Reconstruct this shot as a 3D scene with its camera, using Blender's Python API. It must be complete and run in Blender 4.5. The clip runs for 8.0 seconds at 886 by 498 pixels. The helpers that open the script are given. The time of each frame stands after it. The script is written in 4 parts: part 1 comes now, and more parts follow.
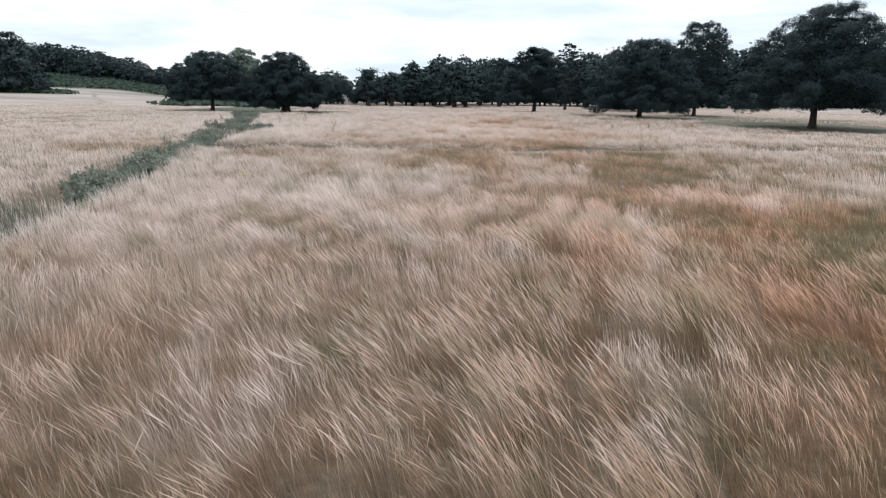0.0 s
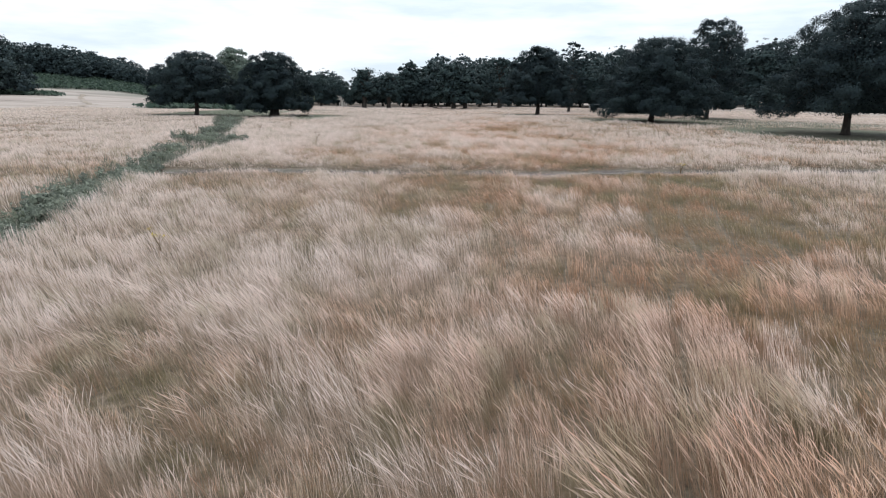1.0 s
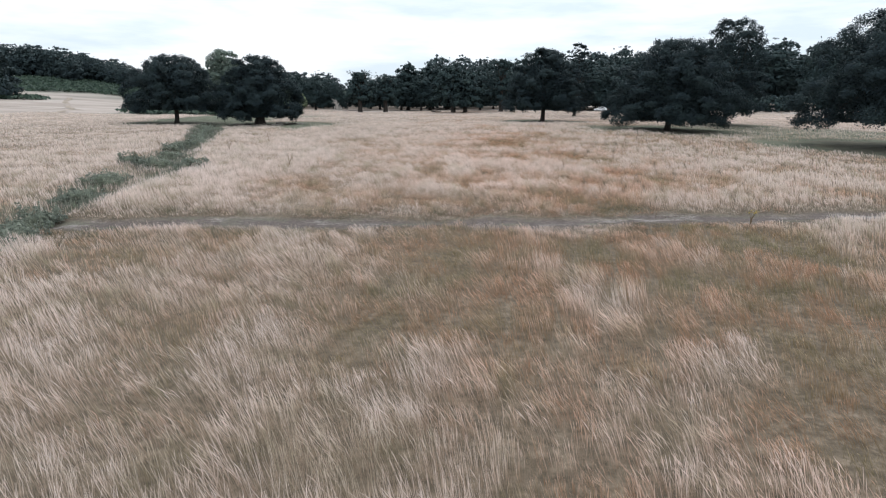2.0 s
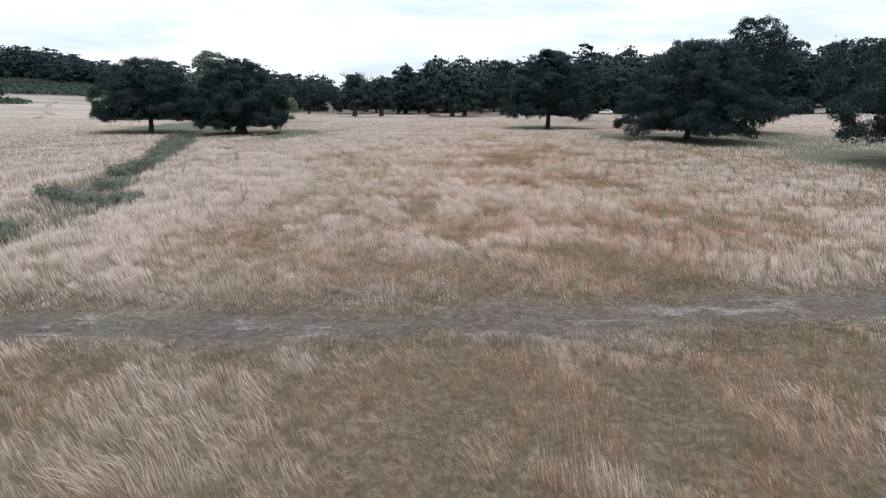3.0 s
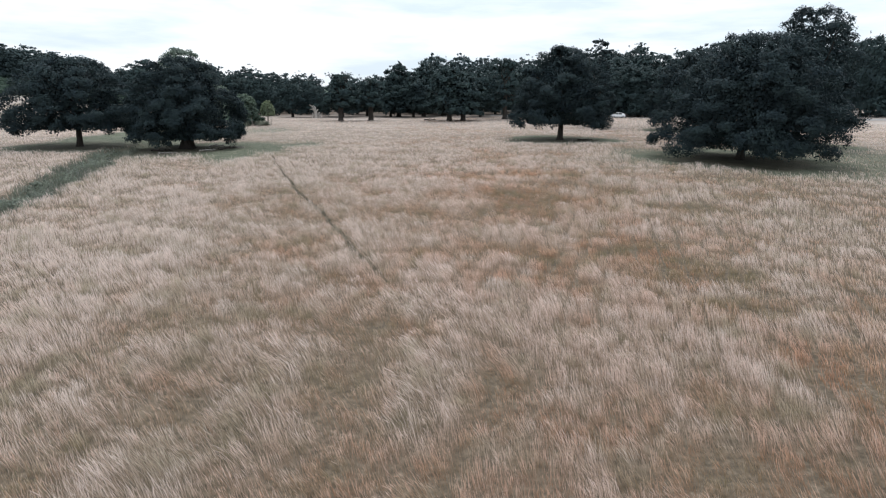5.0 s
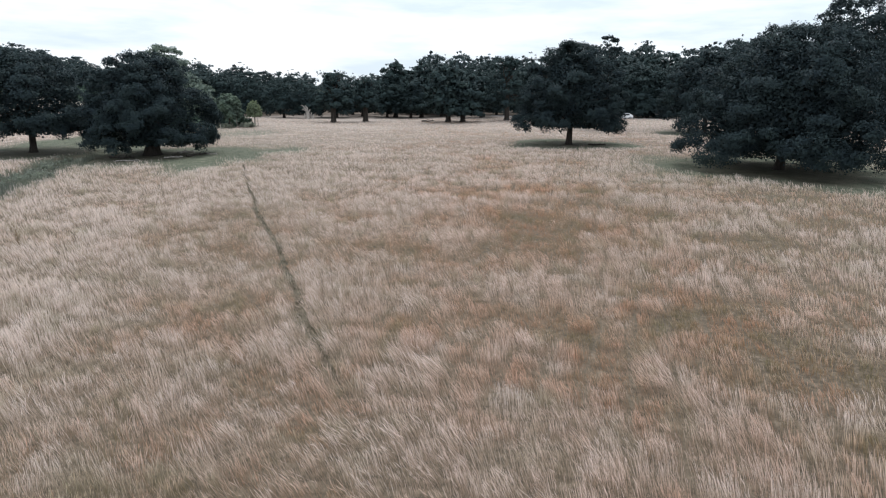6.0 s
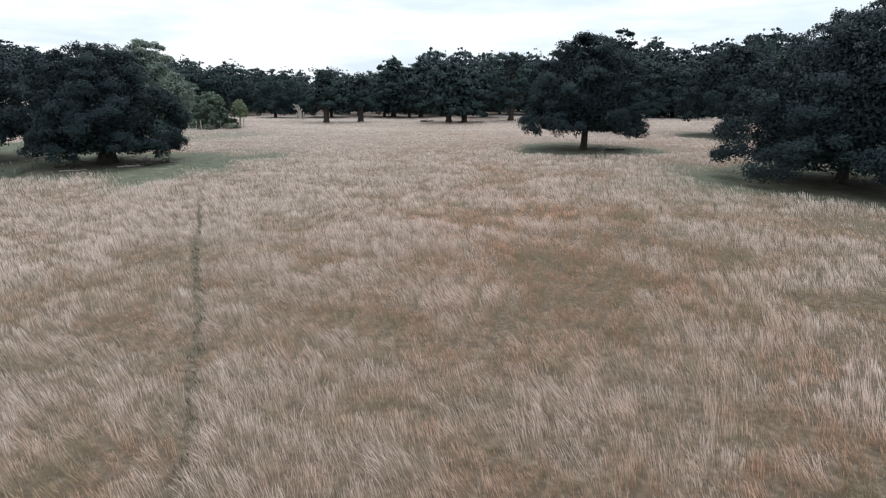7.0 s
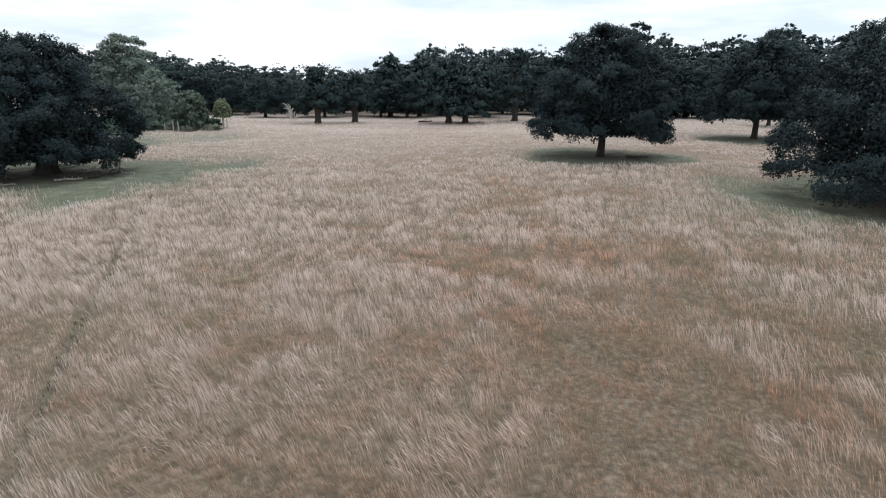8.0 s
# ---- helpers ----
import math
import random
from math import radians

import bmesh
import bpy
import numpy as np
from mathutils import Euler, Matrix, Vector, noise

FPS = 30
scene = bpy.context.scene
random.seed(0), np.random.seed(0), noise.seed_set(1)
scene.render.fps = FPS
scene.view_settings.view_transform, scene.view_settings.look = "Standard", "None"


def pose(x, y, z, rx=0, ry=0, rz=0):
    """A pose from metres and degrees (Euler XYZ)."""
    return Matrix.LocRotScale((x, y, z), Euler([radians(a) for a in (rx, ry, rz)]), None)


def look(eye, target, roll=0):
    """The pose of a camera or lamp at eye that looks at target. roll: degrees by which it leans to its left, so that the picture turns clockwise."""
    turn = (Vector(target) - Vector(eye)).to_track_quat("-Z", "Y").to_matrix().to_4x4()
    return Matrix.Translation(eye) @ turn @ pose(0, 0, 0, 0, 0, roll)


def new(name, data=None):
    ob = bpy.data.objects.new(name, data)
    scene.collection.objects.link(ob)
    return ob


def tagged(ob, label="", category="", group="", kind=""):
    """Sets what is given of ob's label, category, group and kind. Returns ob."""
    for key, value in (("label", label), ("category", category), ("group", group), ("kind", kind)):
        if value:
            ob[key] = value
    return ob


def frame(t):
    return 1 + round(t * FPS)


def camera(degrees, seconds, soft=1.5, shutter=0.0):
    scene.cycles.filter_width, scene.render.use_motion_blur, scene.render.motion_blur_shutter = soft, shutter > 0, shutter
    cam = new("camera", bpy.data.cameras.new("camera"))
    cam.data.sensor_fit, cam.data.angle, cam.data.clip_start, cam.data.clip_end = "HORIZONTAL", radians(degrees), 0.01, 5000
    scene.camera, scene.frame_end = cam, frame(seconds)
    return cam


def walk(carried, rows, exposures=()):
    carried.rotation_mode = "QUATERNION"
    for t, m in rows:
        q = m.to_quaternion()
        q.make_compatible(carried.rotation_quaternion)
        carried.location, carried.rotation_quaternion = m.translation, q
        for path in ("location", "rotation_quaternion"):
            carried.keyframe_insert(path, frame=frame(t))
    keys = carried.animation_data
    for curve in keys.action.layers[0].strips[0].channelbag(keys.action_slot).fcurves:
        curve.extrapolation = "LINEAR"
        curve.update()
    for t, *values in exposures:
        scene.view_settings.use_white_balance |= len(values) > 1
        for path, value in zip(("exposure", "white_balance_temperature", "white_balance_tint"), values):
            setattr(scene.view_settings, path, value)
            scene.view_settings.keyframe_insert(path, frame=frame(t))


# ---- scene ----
cam = camera(76.0, 8.0, 1.15, 0.0)
PATH = [
    (0.0, 0.0, 0.0, 3.278, -14.993, -0.843, -0.899),
    (0.5, -0.003, 3.175, 3.475, -15.045, -0.924, -0.849),
    (1.0, 0.113, 6.557, 3.886, -15.085, -0.973, -0.785),
    (1.5, 0.283, 10.273, 4.371, -15.095, -0.964, -0.719),
    (3.0, 0.997, 22.182, 5.803, -15.134, -0.981, -0.522),
    (3.5, 1.334, 26.202, 6.159, -15.176, -0.933, -0.498),
    (4.0, 1.665, 30.335, 6.436, -15.235, -0.914, -0.495),
    (4.5, 2.016, 34.457, 6.706, -15.295, -0.938, -0.503),
    (6.0, 2.875, 46.243, 6.913, -15.387, -0.924, -0.58),
    (6.5, 3.04, 50.476, 6.983, -15.467, -0.865, -0.591),
    (7.0, 3.166, 54.725, 6.984, -15.575, -0.839, -0.616),
    (7.5, 3.335, 58.868, 7.018, -15.679, -0.818, -0.647),
    (8.0, 3.491, 62.923, 7.094, -15.768, -0.786, -0.682),
]
walk(cam, [(t, pose(x, y, z, 90 + pitch, roll, yaw)) for t, x, y, z, pitch, yaw, roll in PATH], [(0.0, 0.17, 6220.0, 11.0), (8.0, 0.17, 6220.0, 11.0)])

# ---- sky and sun: high, thin overcast ----
SUN_HIGH, SUN_AZIMUTH = 60.0, 8.0
world = bpy.data.worlds.new("overcast_sky")
scene.world = world
world.use_nodes = True
wn, wl = world.node_tree.nodes, world.node_tree.links
wn.clear()
w_out = wn.new("ShaderNodeOutputWorld")
w_bg = wn.new("ShaderNodeBackground")
w_sky = wn.new("ShaderNodeTexSky")
w_sky.sky_type, w_sky.sun_disc = "NISHITA", False
w_sky.sun_elevation, w_sky.sun_rotation = radians(SUN_HIGH), radians(SUN_AZIMUTH)
w_dim = wn.new("ShaderNodeVectorMath")
w_dim.operation = "SCALE"
w_dim.inputs["Scale"].default_value = 0.10
wl.new(w_sky.outputs["Color"], w_dim.inputs[0])
w_co = wn.new("ShaderNodeTexCoord")
w_map = wn.new("ShaderNodeMapping")
w_map.inputs["Scale"].default_value = (1.6, 1.6, 9.0)
wl.new(w_co.outputs["Generated"], w_map.inputs["Vector"])
w_noise = wn.new("ShaderNodeTexNoise")
w_noise.inputs["Scale"].default_value = 1.7
w_noise.inputs["Detail"].default_value = 6.0
w_noise.inputs["Roughness"].default_value = 0.55
wl.new(w_map.outputs["Vector"], w_noise.inputs["Vector"])
w_ramp = wn.new("ShaderNodeValToRGB")
w_ramp.color_ramp.elements[0].position, w_ramp.color_ramp.elements[0].color = 0.38, (0.70, 0.79, 0.85, 1)
w_ramp.color_ramp.elements[1].position, w_ramp.color_ramp.elements[1].color = 0.58, (1.02, 1.045, 1.05, 1)
wl.new(w_noise.outputs["Fac"], w_ramp.inputs["Fac"])
w_mix = wn.new("ShaderNodeMix")
w_mix.data_type = "RGBA"
w_mix.inputs["Factor"].default_value = 0.94
wl.new(w_dim.outputs["Vector"], w_mix.inputs["A"])
wl.new(w_ramp.outputs["Color"], w_mix.inputs["B"])
wl.new(w_mix.outputs["Result"], w_bg.inputs["Color"])
w_sep = wn.new("ShaderNodeSeparateXYZ")
wl.new(w_co.outputs["Generated"], w_sep.inputs["Vector"])
w_rise = wn.new("ShaderNodeMapRange")
w_rise.inputs["To Min"].default_value, w_rise.inputs["To Max"].default_value = 1.0, 1.5
wl.new(w_sep.outputs["Z"], w_rise.inputs["Value"])
wl.new(w_rise.outputs["Result"], w_bg.inputs["Strength"])
wl.new(w_bg.outputs["Background"], w_out.inputs["Surface"])

sun = new("sun", bpy.data.lights.new("sun", "SUN"))
sun.data.energy, sun.data.angle, sun.data.color = 1.5, radians(14), (1.0, 0.95, 0.89)
_az = radians(SUN_AZIMUTH)
_sv = Vector((math.sin(_az) * math.cos(radians(SUN_HIGH)), math.cos(_az) * math.cos(radians(SUN_HIGH)), math.sin(radians(SUN_HIGH))))
sun.matrix_world = look(_sv * 200, (0, 0, 0))


# ---- materials ----
def material(name, build, rough=0.8):
    m = bpy.data.materials.new(name)
    m.use_nodes = True
    nt = m.node_tree
    p = nt.nodes["Principled BSDF"]
    p.inputs["Roughness"].default_value = rough
    p.inputs["Specular IOR Level"].default_value = 0.25
    build(nt, p)
    return m


def noise_of(nt, scale, detail=4.0, rough=0.55, stretch=None, coords="Object"):
    co = nt.nodes.new("ShaderNodeTexCoord")
    n = nt.nodes.new("ShaderNodeTexNoise")
    n.inputs["Scale"].default_value, n.inputs["Detail"].default_value, n.inputs["Roughness"].default_value = scale, detail, rough
    src = co.outputs[coords]
    if stretch:
        mp = nt.nodes.new("ShaderNodeMapping")
        mp.inputs["Scale"].default_value = stretch
        nt.links.new(src, mp.inputs["Vector"])
        src = mp.outputs["Vector"]
    nt.links.new(src, n.inputs["Vector"])
    return n.outputs["Fac"]


def ramp_of(nt, value, stops):
    r = nt.nodes.new("ShaderNodeValToRGB")
    e = r.color_ramp.elements
    while len(e) < len(stops):
        e.new(0.5)
    for el, (pos, col) in zip(e, stops):
        el.position, el.color = pos, (*col, 1)
    nt.links.new(value, r.inputs["Fac"])
    return r.outputs["Color"]


def mix_of(nt, fac, a, b, mode="MIX"):
    m = nt.nodes.new("ShaderNodeMix")
    m.data_type, m.blend_type = "RGBA", mode
    for key, v in (("Factor", fac), ("A", a), ("B", b)):
        if isinstance(v, (float, int)):
            m.inputs[key].default_value = v
        elif isinstance(v, tuple):
            m.inputs[key].default_value = (*v, 1)
        else:
            nt.links.new(v, m.inputs[key])
    return m.outputs["Result"]


def attr_of(nt, name):
    a = nt.nodes.new("ShaderNodeAttribute")
    a.attribute_name = name
    return a.outputs["Fac"]


def island_of(nt):
    return nt.nodes.new("ShaderNodeNewGeometry").outputs["Random Per Island"]


def bump_of(nt, p, value, strength=0.4, distance=0.05):
    b = nt.nodes.new("ShaderNodeBump")
    b.inputs["Strength"].default_value, b.inputs["Distance"].default_value = strength, distance
    nt.links.new(value, b.inputs["Height"])
    nt.links.new(b.outputs["Normal"], p.inputs["Normal"])


def leafy(name, colour_build, through_light=0.3, sward=0.0):
    """A thin leaf or blade: diffuse with some light coming through; sward shades it as part of a level sward."""
    m = bpy.data.materials.new(name)
    m.use_nodes = True
    nt = m.node_tree
    nt.nodes.clear()
    out = nt.nodes.new("ShaderNodeOutputMaterial")
    p = nt.nodes.new("ShaderNodeBsdfPrincipled")
    p.inputs["Roughness"].default_value = 0.62
    p.inputs["Specular IOR Level"].default_value = 0.08
    t = nt.nodes.new("ShaderNodeBsdfTranslucent")
    mx = nt.nodes.new("ShaderNodeMixShader")
    mx.inputs["Fac"].default_value = through_light
    if sward:
        level = nt.nodes.new("ShaderNodeMix")
        level.data_type = "VECTOR"
        level.inputs["Factor"].default_value = sward
        nt.links.new(nt.nodes.new("ShaderNodeNewGeometry").outputs["Normal"], level.inputs["A"])
        level.inputs["B"].default_value = (0.0, -0.15, 1.0)
        unit = nt.nodes.new("ShaderNodeVectorMath")
        unit.operation = "NORMALIZE"
        nt.links.new(level.outputs["Result"], unit.inputs[0])
        nt.links.new(unit.outputs["Vector"], p.inputs["Normal"])
    col = colour_build(nt)
    nt.links.new(col, p.inputs["Base Color"])
    nt.links.new(col, t.inputs["Color"])
    nt.links.new(p.outputs["BSDF"], mx.inputs[1])
    nt.links.new(t.outputs["BSDF"], mx.inputs[2])
    nt.links.new(mx.outputs["Shader"], out.inputs["Surface"])
    return m


def meadow_colour(low, head):
    """Dry grass: low and head are (pale, mid, russet, green) colours of the leaves and of the seed heads."""
    def build(nt):
        each = island_of(nt)
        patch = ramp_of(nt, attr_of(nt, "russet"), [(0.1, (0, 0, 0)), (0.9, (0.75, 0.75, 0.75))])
        gold = ramp_of(nt, noise_of(nt, 0.31, 3.0), [(0.5, (0, 0, 0)), (0.66, (0.35, 0.35, 0.35))])
        rust = ramp_of(nt, noise_of(nt, 0.6, 4.0), [(0.5, (0, 0, 0)), (0.62, (0.42, 0.42, 0.42))])
        small = ramp_of(nt, attr_of(nt, "tint"), [(0.0, (0.8, 0.8, 0.8)), (0.5, (0, 0, 0))])
        fresh = ramp_of(nt, noise_of(nt, 0.45, 4.0), [(0.43, (0, 0, 0)), (0.58, (0.9, 0.9, 0.9))])
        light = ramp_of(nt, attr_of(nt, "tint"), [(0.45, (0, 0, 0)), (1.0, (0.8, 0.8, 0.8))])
        drift = ramp_of(nt, noise_of(nt, 0.55, 3.0, 0.55), [(0.52, (0, 0, 0)), (0.66, (0.8, 0.8, 0.8))])
        hollow = ramp_of(nt, noise_of(nt, 0.7, 3.0, 0.6, (1.3, 1, 1)), [(0.36, (0.65, 0.65, 0.65)), (0.48, (0, 0, 0))])
        plume = mix_of(nt, ramp_of(nt, attr_of(nt, "tint"), [(0.12, (0, 0, 0)), (0.42, (1, 1, 1))]), (0.0, 0.0, 0.0), drift)
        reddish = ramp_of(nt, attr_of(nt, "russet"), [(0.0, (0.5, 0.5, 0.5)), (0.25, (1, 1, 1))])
        done = []
        for pale, mid, russet, green in (low, head):
            half = tuple(0.5 * (a + b) for a, b in zip(mid, pale))
            c = ramp_of(nt, each, [(0.0, green), (0.08, green), (0.2, mid), (0.45, half), (0.66, russet), (0.78, mid), (1.0, half)])
            c = mix_of(nt, patch, c, russet)
            c = mix_of(nt, gold, c, tuple(q * w for q, w in zip(pale, (0.9, 0.82, 0.66))))
            c = mix_of(nt, rust, c, mix_of(nt, reddish, mid, russet))
            c = mix_of(nt, small, c, mix_of(nt, reddish, green, mix_of(nt, fresh, russet, green)))
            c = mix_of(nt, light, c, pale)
            done.append(mix_of(nt, plume, mix_of(nt, hollow, c, green), pale))
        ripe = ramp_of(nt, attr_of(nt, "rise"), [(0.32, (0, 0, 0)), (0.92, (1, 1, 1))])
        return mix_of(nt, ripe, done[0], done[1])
    return build


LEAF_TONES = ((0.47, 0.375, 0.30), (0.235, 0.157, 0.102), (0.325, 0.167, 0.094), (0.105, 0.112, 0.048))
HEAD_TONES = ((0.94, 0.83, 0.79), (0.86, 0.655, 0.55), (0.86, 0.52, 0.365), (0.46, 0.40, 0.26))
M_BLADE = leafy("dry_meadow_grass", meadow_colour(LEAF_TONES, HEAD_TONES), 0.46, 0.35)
M_STUBBLE = leafy("trodden_grass_blade", meadow_colour(((0.32, 0.28, 0.23), (0.125, 0.108, 0.083), (0.14, 0.095, 0.068), (0.08, 0.086, 0.055)), ((0.42, 0.36, 0.3), (0.24, 0.195, 0.15), (0.25, 0.16, 0.11), (0.15, 0.15, 0.09))), 0.3, 0.6)


def simple_leaf(dark, light):
    def build(nt):
        c = ramp_of(nt, island_of(nt), [(0.0, dark), (0.85, tuple(0.7 * a + 0.3 * b for a, b in zip(dark, light))), (1.0, light)])
        n = ramp_of(nt, noise_of(nt, 0.5, 4.0, 0.65), [(0.35, (0.82, 0.83, 0.88)), (0.68, (1.16, 1.15, 1.04))])
        return mix_of(nt, 1.0, c, n, "MULTIPLY")
    return build


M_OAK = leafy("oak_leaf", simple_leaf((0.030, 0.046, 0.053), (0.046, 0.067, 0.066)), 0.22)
# Distant haze is painted into these two: leaf greens made bluer and paler.
M_WOODLEAF_HAZED = leafy("woodland_leaf_hazed", simple_leaf((0.041, 0.063, 0.067), (0.056, 0.084, 0.08)), 0.2)
M_HILLLEAF_HAZED = leafy("hill_wood_leaf_hazed", simple_leaf((0.052, 0.076, 0.082), (0.082, 0.112, 0.112)), 0.18)
M_WILLOW = leafy("willow_leaf", simple_leaf((0.15, 0.195, 0.165), (0.29, 0.345, 0.29)), 0.3)
M_YOUNG = leafy("young_leaf", simple_leaf((0.18, 0.22, 0.14), (0.32, 0.37, 0.25)), 0.3)
M_MID = leafy("hawthorn_leaf", simple_leaf((0.105, 0.145, 0.115), (0.18, 0.23, 0.18)), 0.25)
M_RUSH = leafy("rush_blade", simple_leaf((0.115, 0.128, 0.102), (0.31, 0.31, 0.25)), 0.25, 0.5)
M_SCRUB = leafy("ditch_scrub_leaf", simple_leaf((0.19, 0.22, 0.18), (0.37, 0.395, 0.325)), 0.38)
M_BRACKEN = leafy("bracken_frond", simple_leaf((0.042, 0.066, 0.05), (0.074, 0.105, 0.078)), 0.25)
M_GREENGRASS = leafy("green_grass_blade", simple_leaf((0.062, 0.08, 0.053), (0.15, 0.16, 0.115)), 0.25, 0.6)


M_TRAILGRASS = leafy("trodden_green_blade", simple_leaf((0.03, 0.036, 0.02), (0.075, 0.08, 0.045)), 0.2)


def _bark(nt, p):
    n = noise_of(nt, 5.0, 6.0, 0.65, (1, 1, 0.25))
    nt.links.new(ramp_of(nt, n, [(0.3, (0.022, 0.019, 0.017)), (0.7, (0.07, 0.06, 0.052))]), p.inputs["Base Color"])
    bump_of(nt, p, n, 0.8, 0.05)


M_BARK = material("oak_bark", _bark, 0.9)


def _deadwood(nt, p):
    n = noise_of(nt, 4.0, 5.0, 0.6, (1, 1, 0.2))
    nt.links.new(ramp_of(nt, n, [(0.3, (0.17, 0.155, 0.14)), (0.7, (0.46, 0.435, 0.4))]), p.inputs["Base Color"])
    bump_of(nt, p, n, 0.6, 0.04)


M_DEAD = material("bleached_dead_wood", _deadwood, 0.85)


def _ground(nt, p):
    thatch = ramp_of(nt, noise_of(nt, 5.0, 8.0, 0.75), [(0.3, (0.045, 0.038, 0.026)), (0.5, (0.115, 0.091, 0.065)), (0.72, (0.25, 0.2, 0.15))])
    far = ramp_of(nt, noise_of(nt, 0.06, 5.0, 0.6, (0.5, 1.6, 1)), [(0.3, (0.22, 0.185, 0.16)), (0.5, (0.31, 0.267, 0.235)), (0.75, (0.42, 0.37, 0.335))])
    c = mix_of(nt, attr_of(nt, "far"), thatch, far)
    turf = ramp_of(nt, noise_of(nt, 0.9, 6.0, 0.65), [(0.3, (0.06, 0.07, 0.047)), (0.55, (0.11, 0.118, 0.082)), (0.75, (0.21, 0.205, 0.15))])
    c = mix_of(nt, attr_of(nt, "turf"), c, turf)
    worn = ramp_of(nt, noise_of(nt, 5.0, 9.0, 0.85), [(0.34, (0.04, 0.032, 0.028)), (0.5, (0.085, 0.069, 0.062)), (0.6, (0.14, 0.115, 0.106)), (0.74, (0.3, 0.26, 0.245))])
    dust = ramp_of(nt, noise_of(nt, 10.0, 8.0, 0.85), [(0.4, (0.12, 0.108, 0.098)), (0.52, (0.22, 0.2, 0.185)), (0.64, (0.42, 0.385, 0.365))])
    worn = mix_of(nt, ramp_of(nt, noise_of(nt, 0.55, 7.0, 0.7, (0.6, 1.5, 1)), [(0.53, (0, 0, 0)), (0.61, (0.85, 0.85, 0.85))]), worn, dust)
    moss = ramp_of(nt, noise_of(nt, 0.9, 6.0, 0.7, (0.7, 1.3, 1)), [(0.52, (0, 0, 0)), (0.64, (0.7, 0.7, 0.7))])
    worn = mix_of(nt, moss, worn, ramp_of(nt, noise_of(nt, 14.0, 6.0, 0.8), [(0.35, (0.05, 0.055, 0.038)), (0.65, (0.16, 0.155, 0.11))]))
    c = mix_of(nt, attr_of(nt, "worn"), c, worn)
    fern = ramp_of(nt, noise_of(nt, 0.25, 6.0, 0.65), [(0.3, (0.042, 0.066, 0.05)), (0.7, (0.074, 0.105, 0.078))])
    c = mix_of(nt, attr_of(nt, "fern"), c, fern)
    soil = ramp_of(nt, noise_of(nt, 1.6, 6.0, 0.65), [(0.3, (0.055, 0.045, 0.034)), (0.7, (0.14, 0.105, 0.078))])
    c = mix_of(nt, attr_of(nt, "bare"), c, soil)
    nt.links.new(c, p.inputs["Base Color"])
    bump_of(nt, p, noise_of(nt, 3.5, 6.0, 0.7), 0.6, 0.08)


M_GROUND = material("meadow_ground", _ground, 0.95)


def plain(name, col, rough=0.5, metal=0.0, wear=0.15):
    def build(nt, p):
        n = noise_of(nt, 3.0, 4.0)
        nt.links.new(ramp_of(nt, n, [(0.3, tuple(c * (1 - wear) for c in col)), (0.7, col)]), p.inputs["Base Color"])
        p.inputs["Metallic"].default_value = metal
    return material(name, build, rough)


M_CARPAINT = plain("white_car_paint", (0.8, 0.81, 0.82), 0.25, 0.0, 0.03)
M_CARGLASS = plain("dark_car_glass", (0.02, 0.025, 0.03), 0.08)
M_TYRE = plain("tyre_rubber", (0.02, 0.02, 0.02), 0.85)
M_RIM = plain("alloy_rim", (0.5, 0.5, 0.52), 0.3, 0.9)
M_REDLIGHT = plain("red_lamp_glass", (0.4, 0.02, 0.02), 0.2)
M_POST = plain("weathered_post_wood", (0.42, 0.39, 0.34), 0.85, 0.0, 0.35)
M_ROAD = plain("road_surface", (0.30, 0.295, 0.29), 0.9, 0.0, 0.25)


# ---- plan: heights and ground cover ----
def smooth(a, b, v):
    u = np.clip((np.asarray(v, float) - a) / (b - a), 0, 1)
    return u * u * (3 - 2 * u)


_table = np.random.RandomState(5).rand(256, 256)


def wobble(x, y, size, shift=0.0):
    """Smooth value noise, 0 to 1, with cells of that size in metres."""
    x, y = np.asarray(x, float) / size + 31.7 + shift, np.asarray(y, float) / size + 17.3 + 2 * shift
    i, j = np.floor(x).astype(int), np.floor(y).astype(int)
    u, v = x - i, y - j
    u, v = u * u * (3 - 2 * u), v * v * (3 - 2 * v)
    g = lambda a, b: _table[a % 256, b % 256]
    return (g(i, j) * (1 - u) + g(i + 1, j) * u) * (1 - v) + (g(i, j + 1) * (1 - u) + g(i + 1, j + 1) * u) * v


DITCH_Y = [-10, 14, 21, 30, 36, 45, 52, 58, 68, 76, 90, 100, 112]
DITCH_X = [-9.5, -10.8, -12.0, -14.0, -15.4, -16.6, -17.6, -19.4, -22.4, -24.6, -29.0, -32.4, -36.0]
DITCH_W = [1.6, 1.6, 1.5, 1.4, 1.5, 2.6, 2.9, 2.2, 1.5, 1.5, 2.0, 2.2, 2.0]
TRAIL_Y = [52, 54.9, 56.6, 58.5, 61.1, 63.7, 70.3, 71.7, 81.4, 97.3, 100]
TRAIL_X = [3.3, 2.2, 1.5, 0.7, -0.4, -1.4, -3.8, -4.3, -8.1, -14.0, -15.0]


def ditch_off(x, y):
    """Distance across the ditch in half widths."""
    return np.abs(x - np.interp(y, DITCH_Y, DITCH_X)) / np.interp(y, DITCH_Y, DITCH_W) + 3.0 * smooth(106, 114, y)


def path_mid(x):
    return 36.3 + 0.09 * x + 0.9 * (wobble(x, 0 * x, 9.0) - 0.5) - 0.0012 * np.minimum(x, 0) ** 2


def path_off(x, y):
    return np.abs(y - path_mid(x)) / (0.98 + 0.75 * (wobble(x, y, 2.5) - 0.5) + 0.6 * (wobble(x, y, 0.8, 12.0) - 0.5)) + 4.0 * smooth(13.5, 18.0, -x)


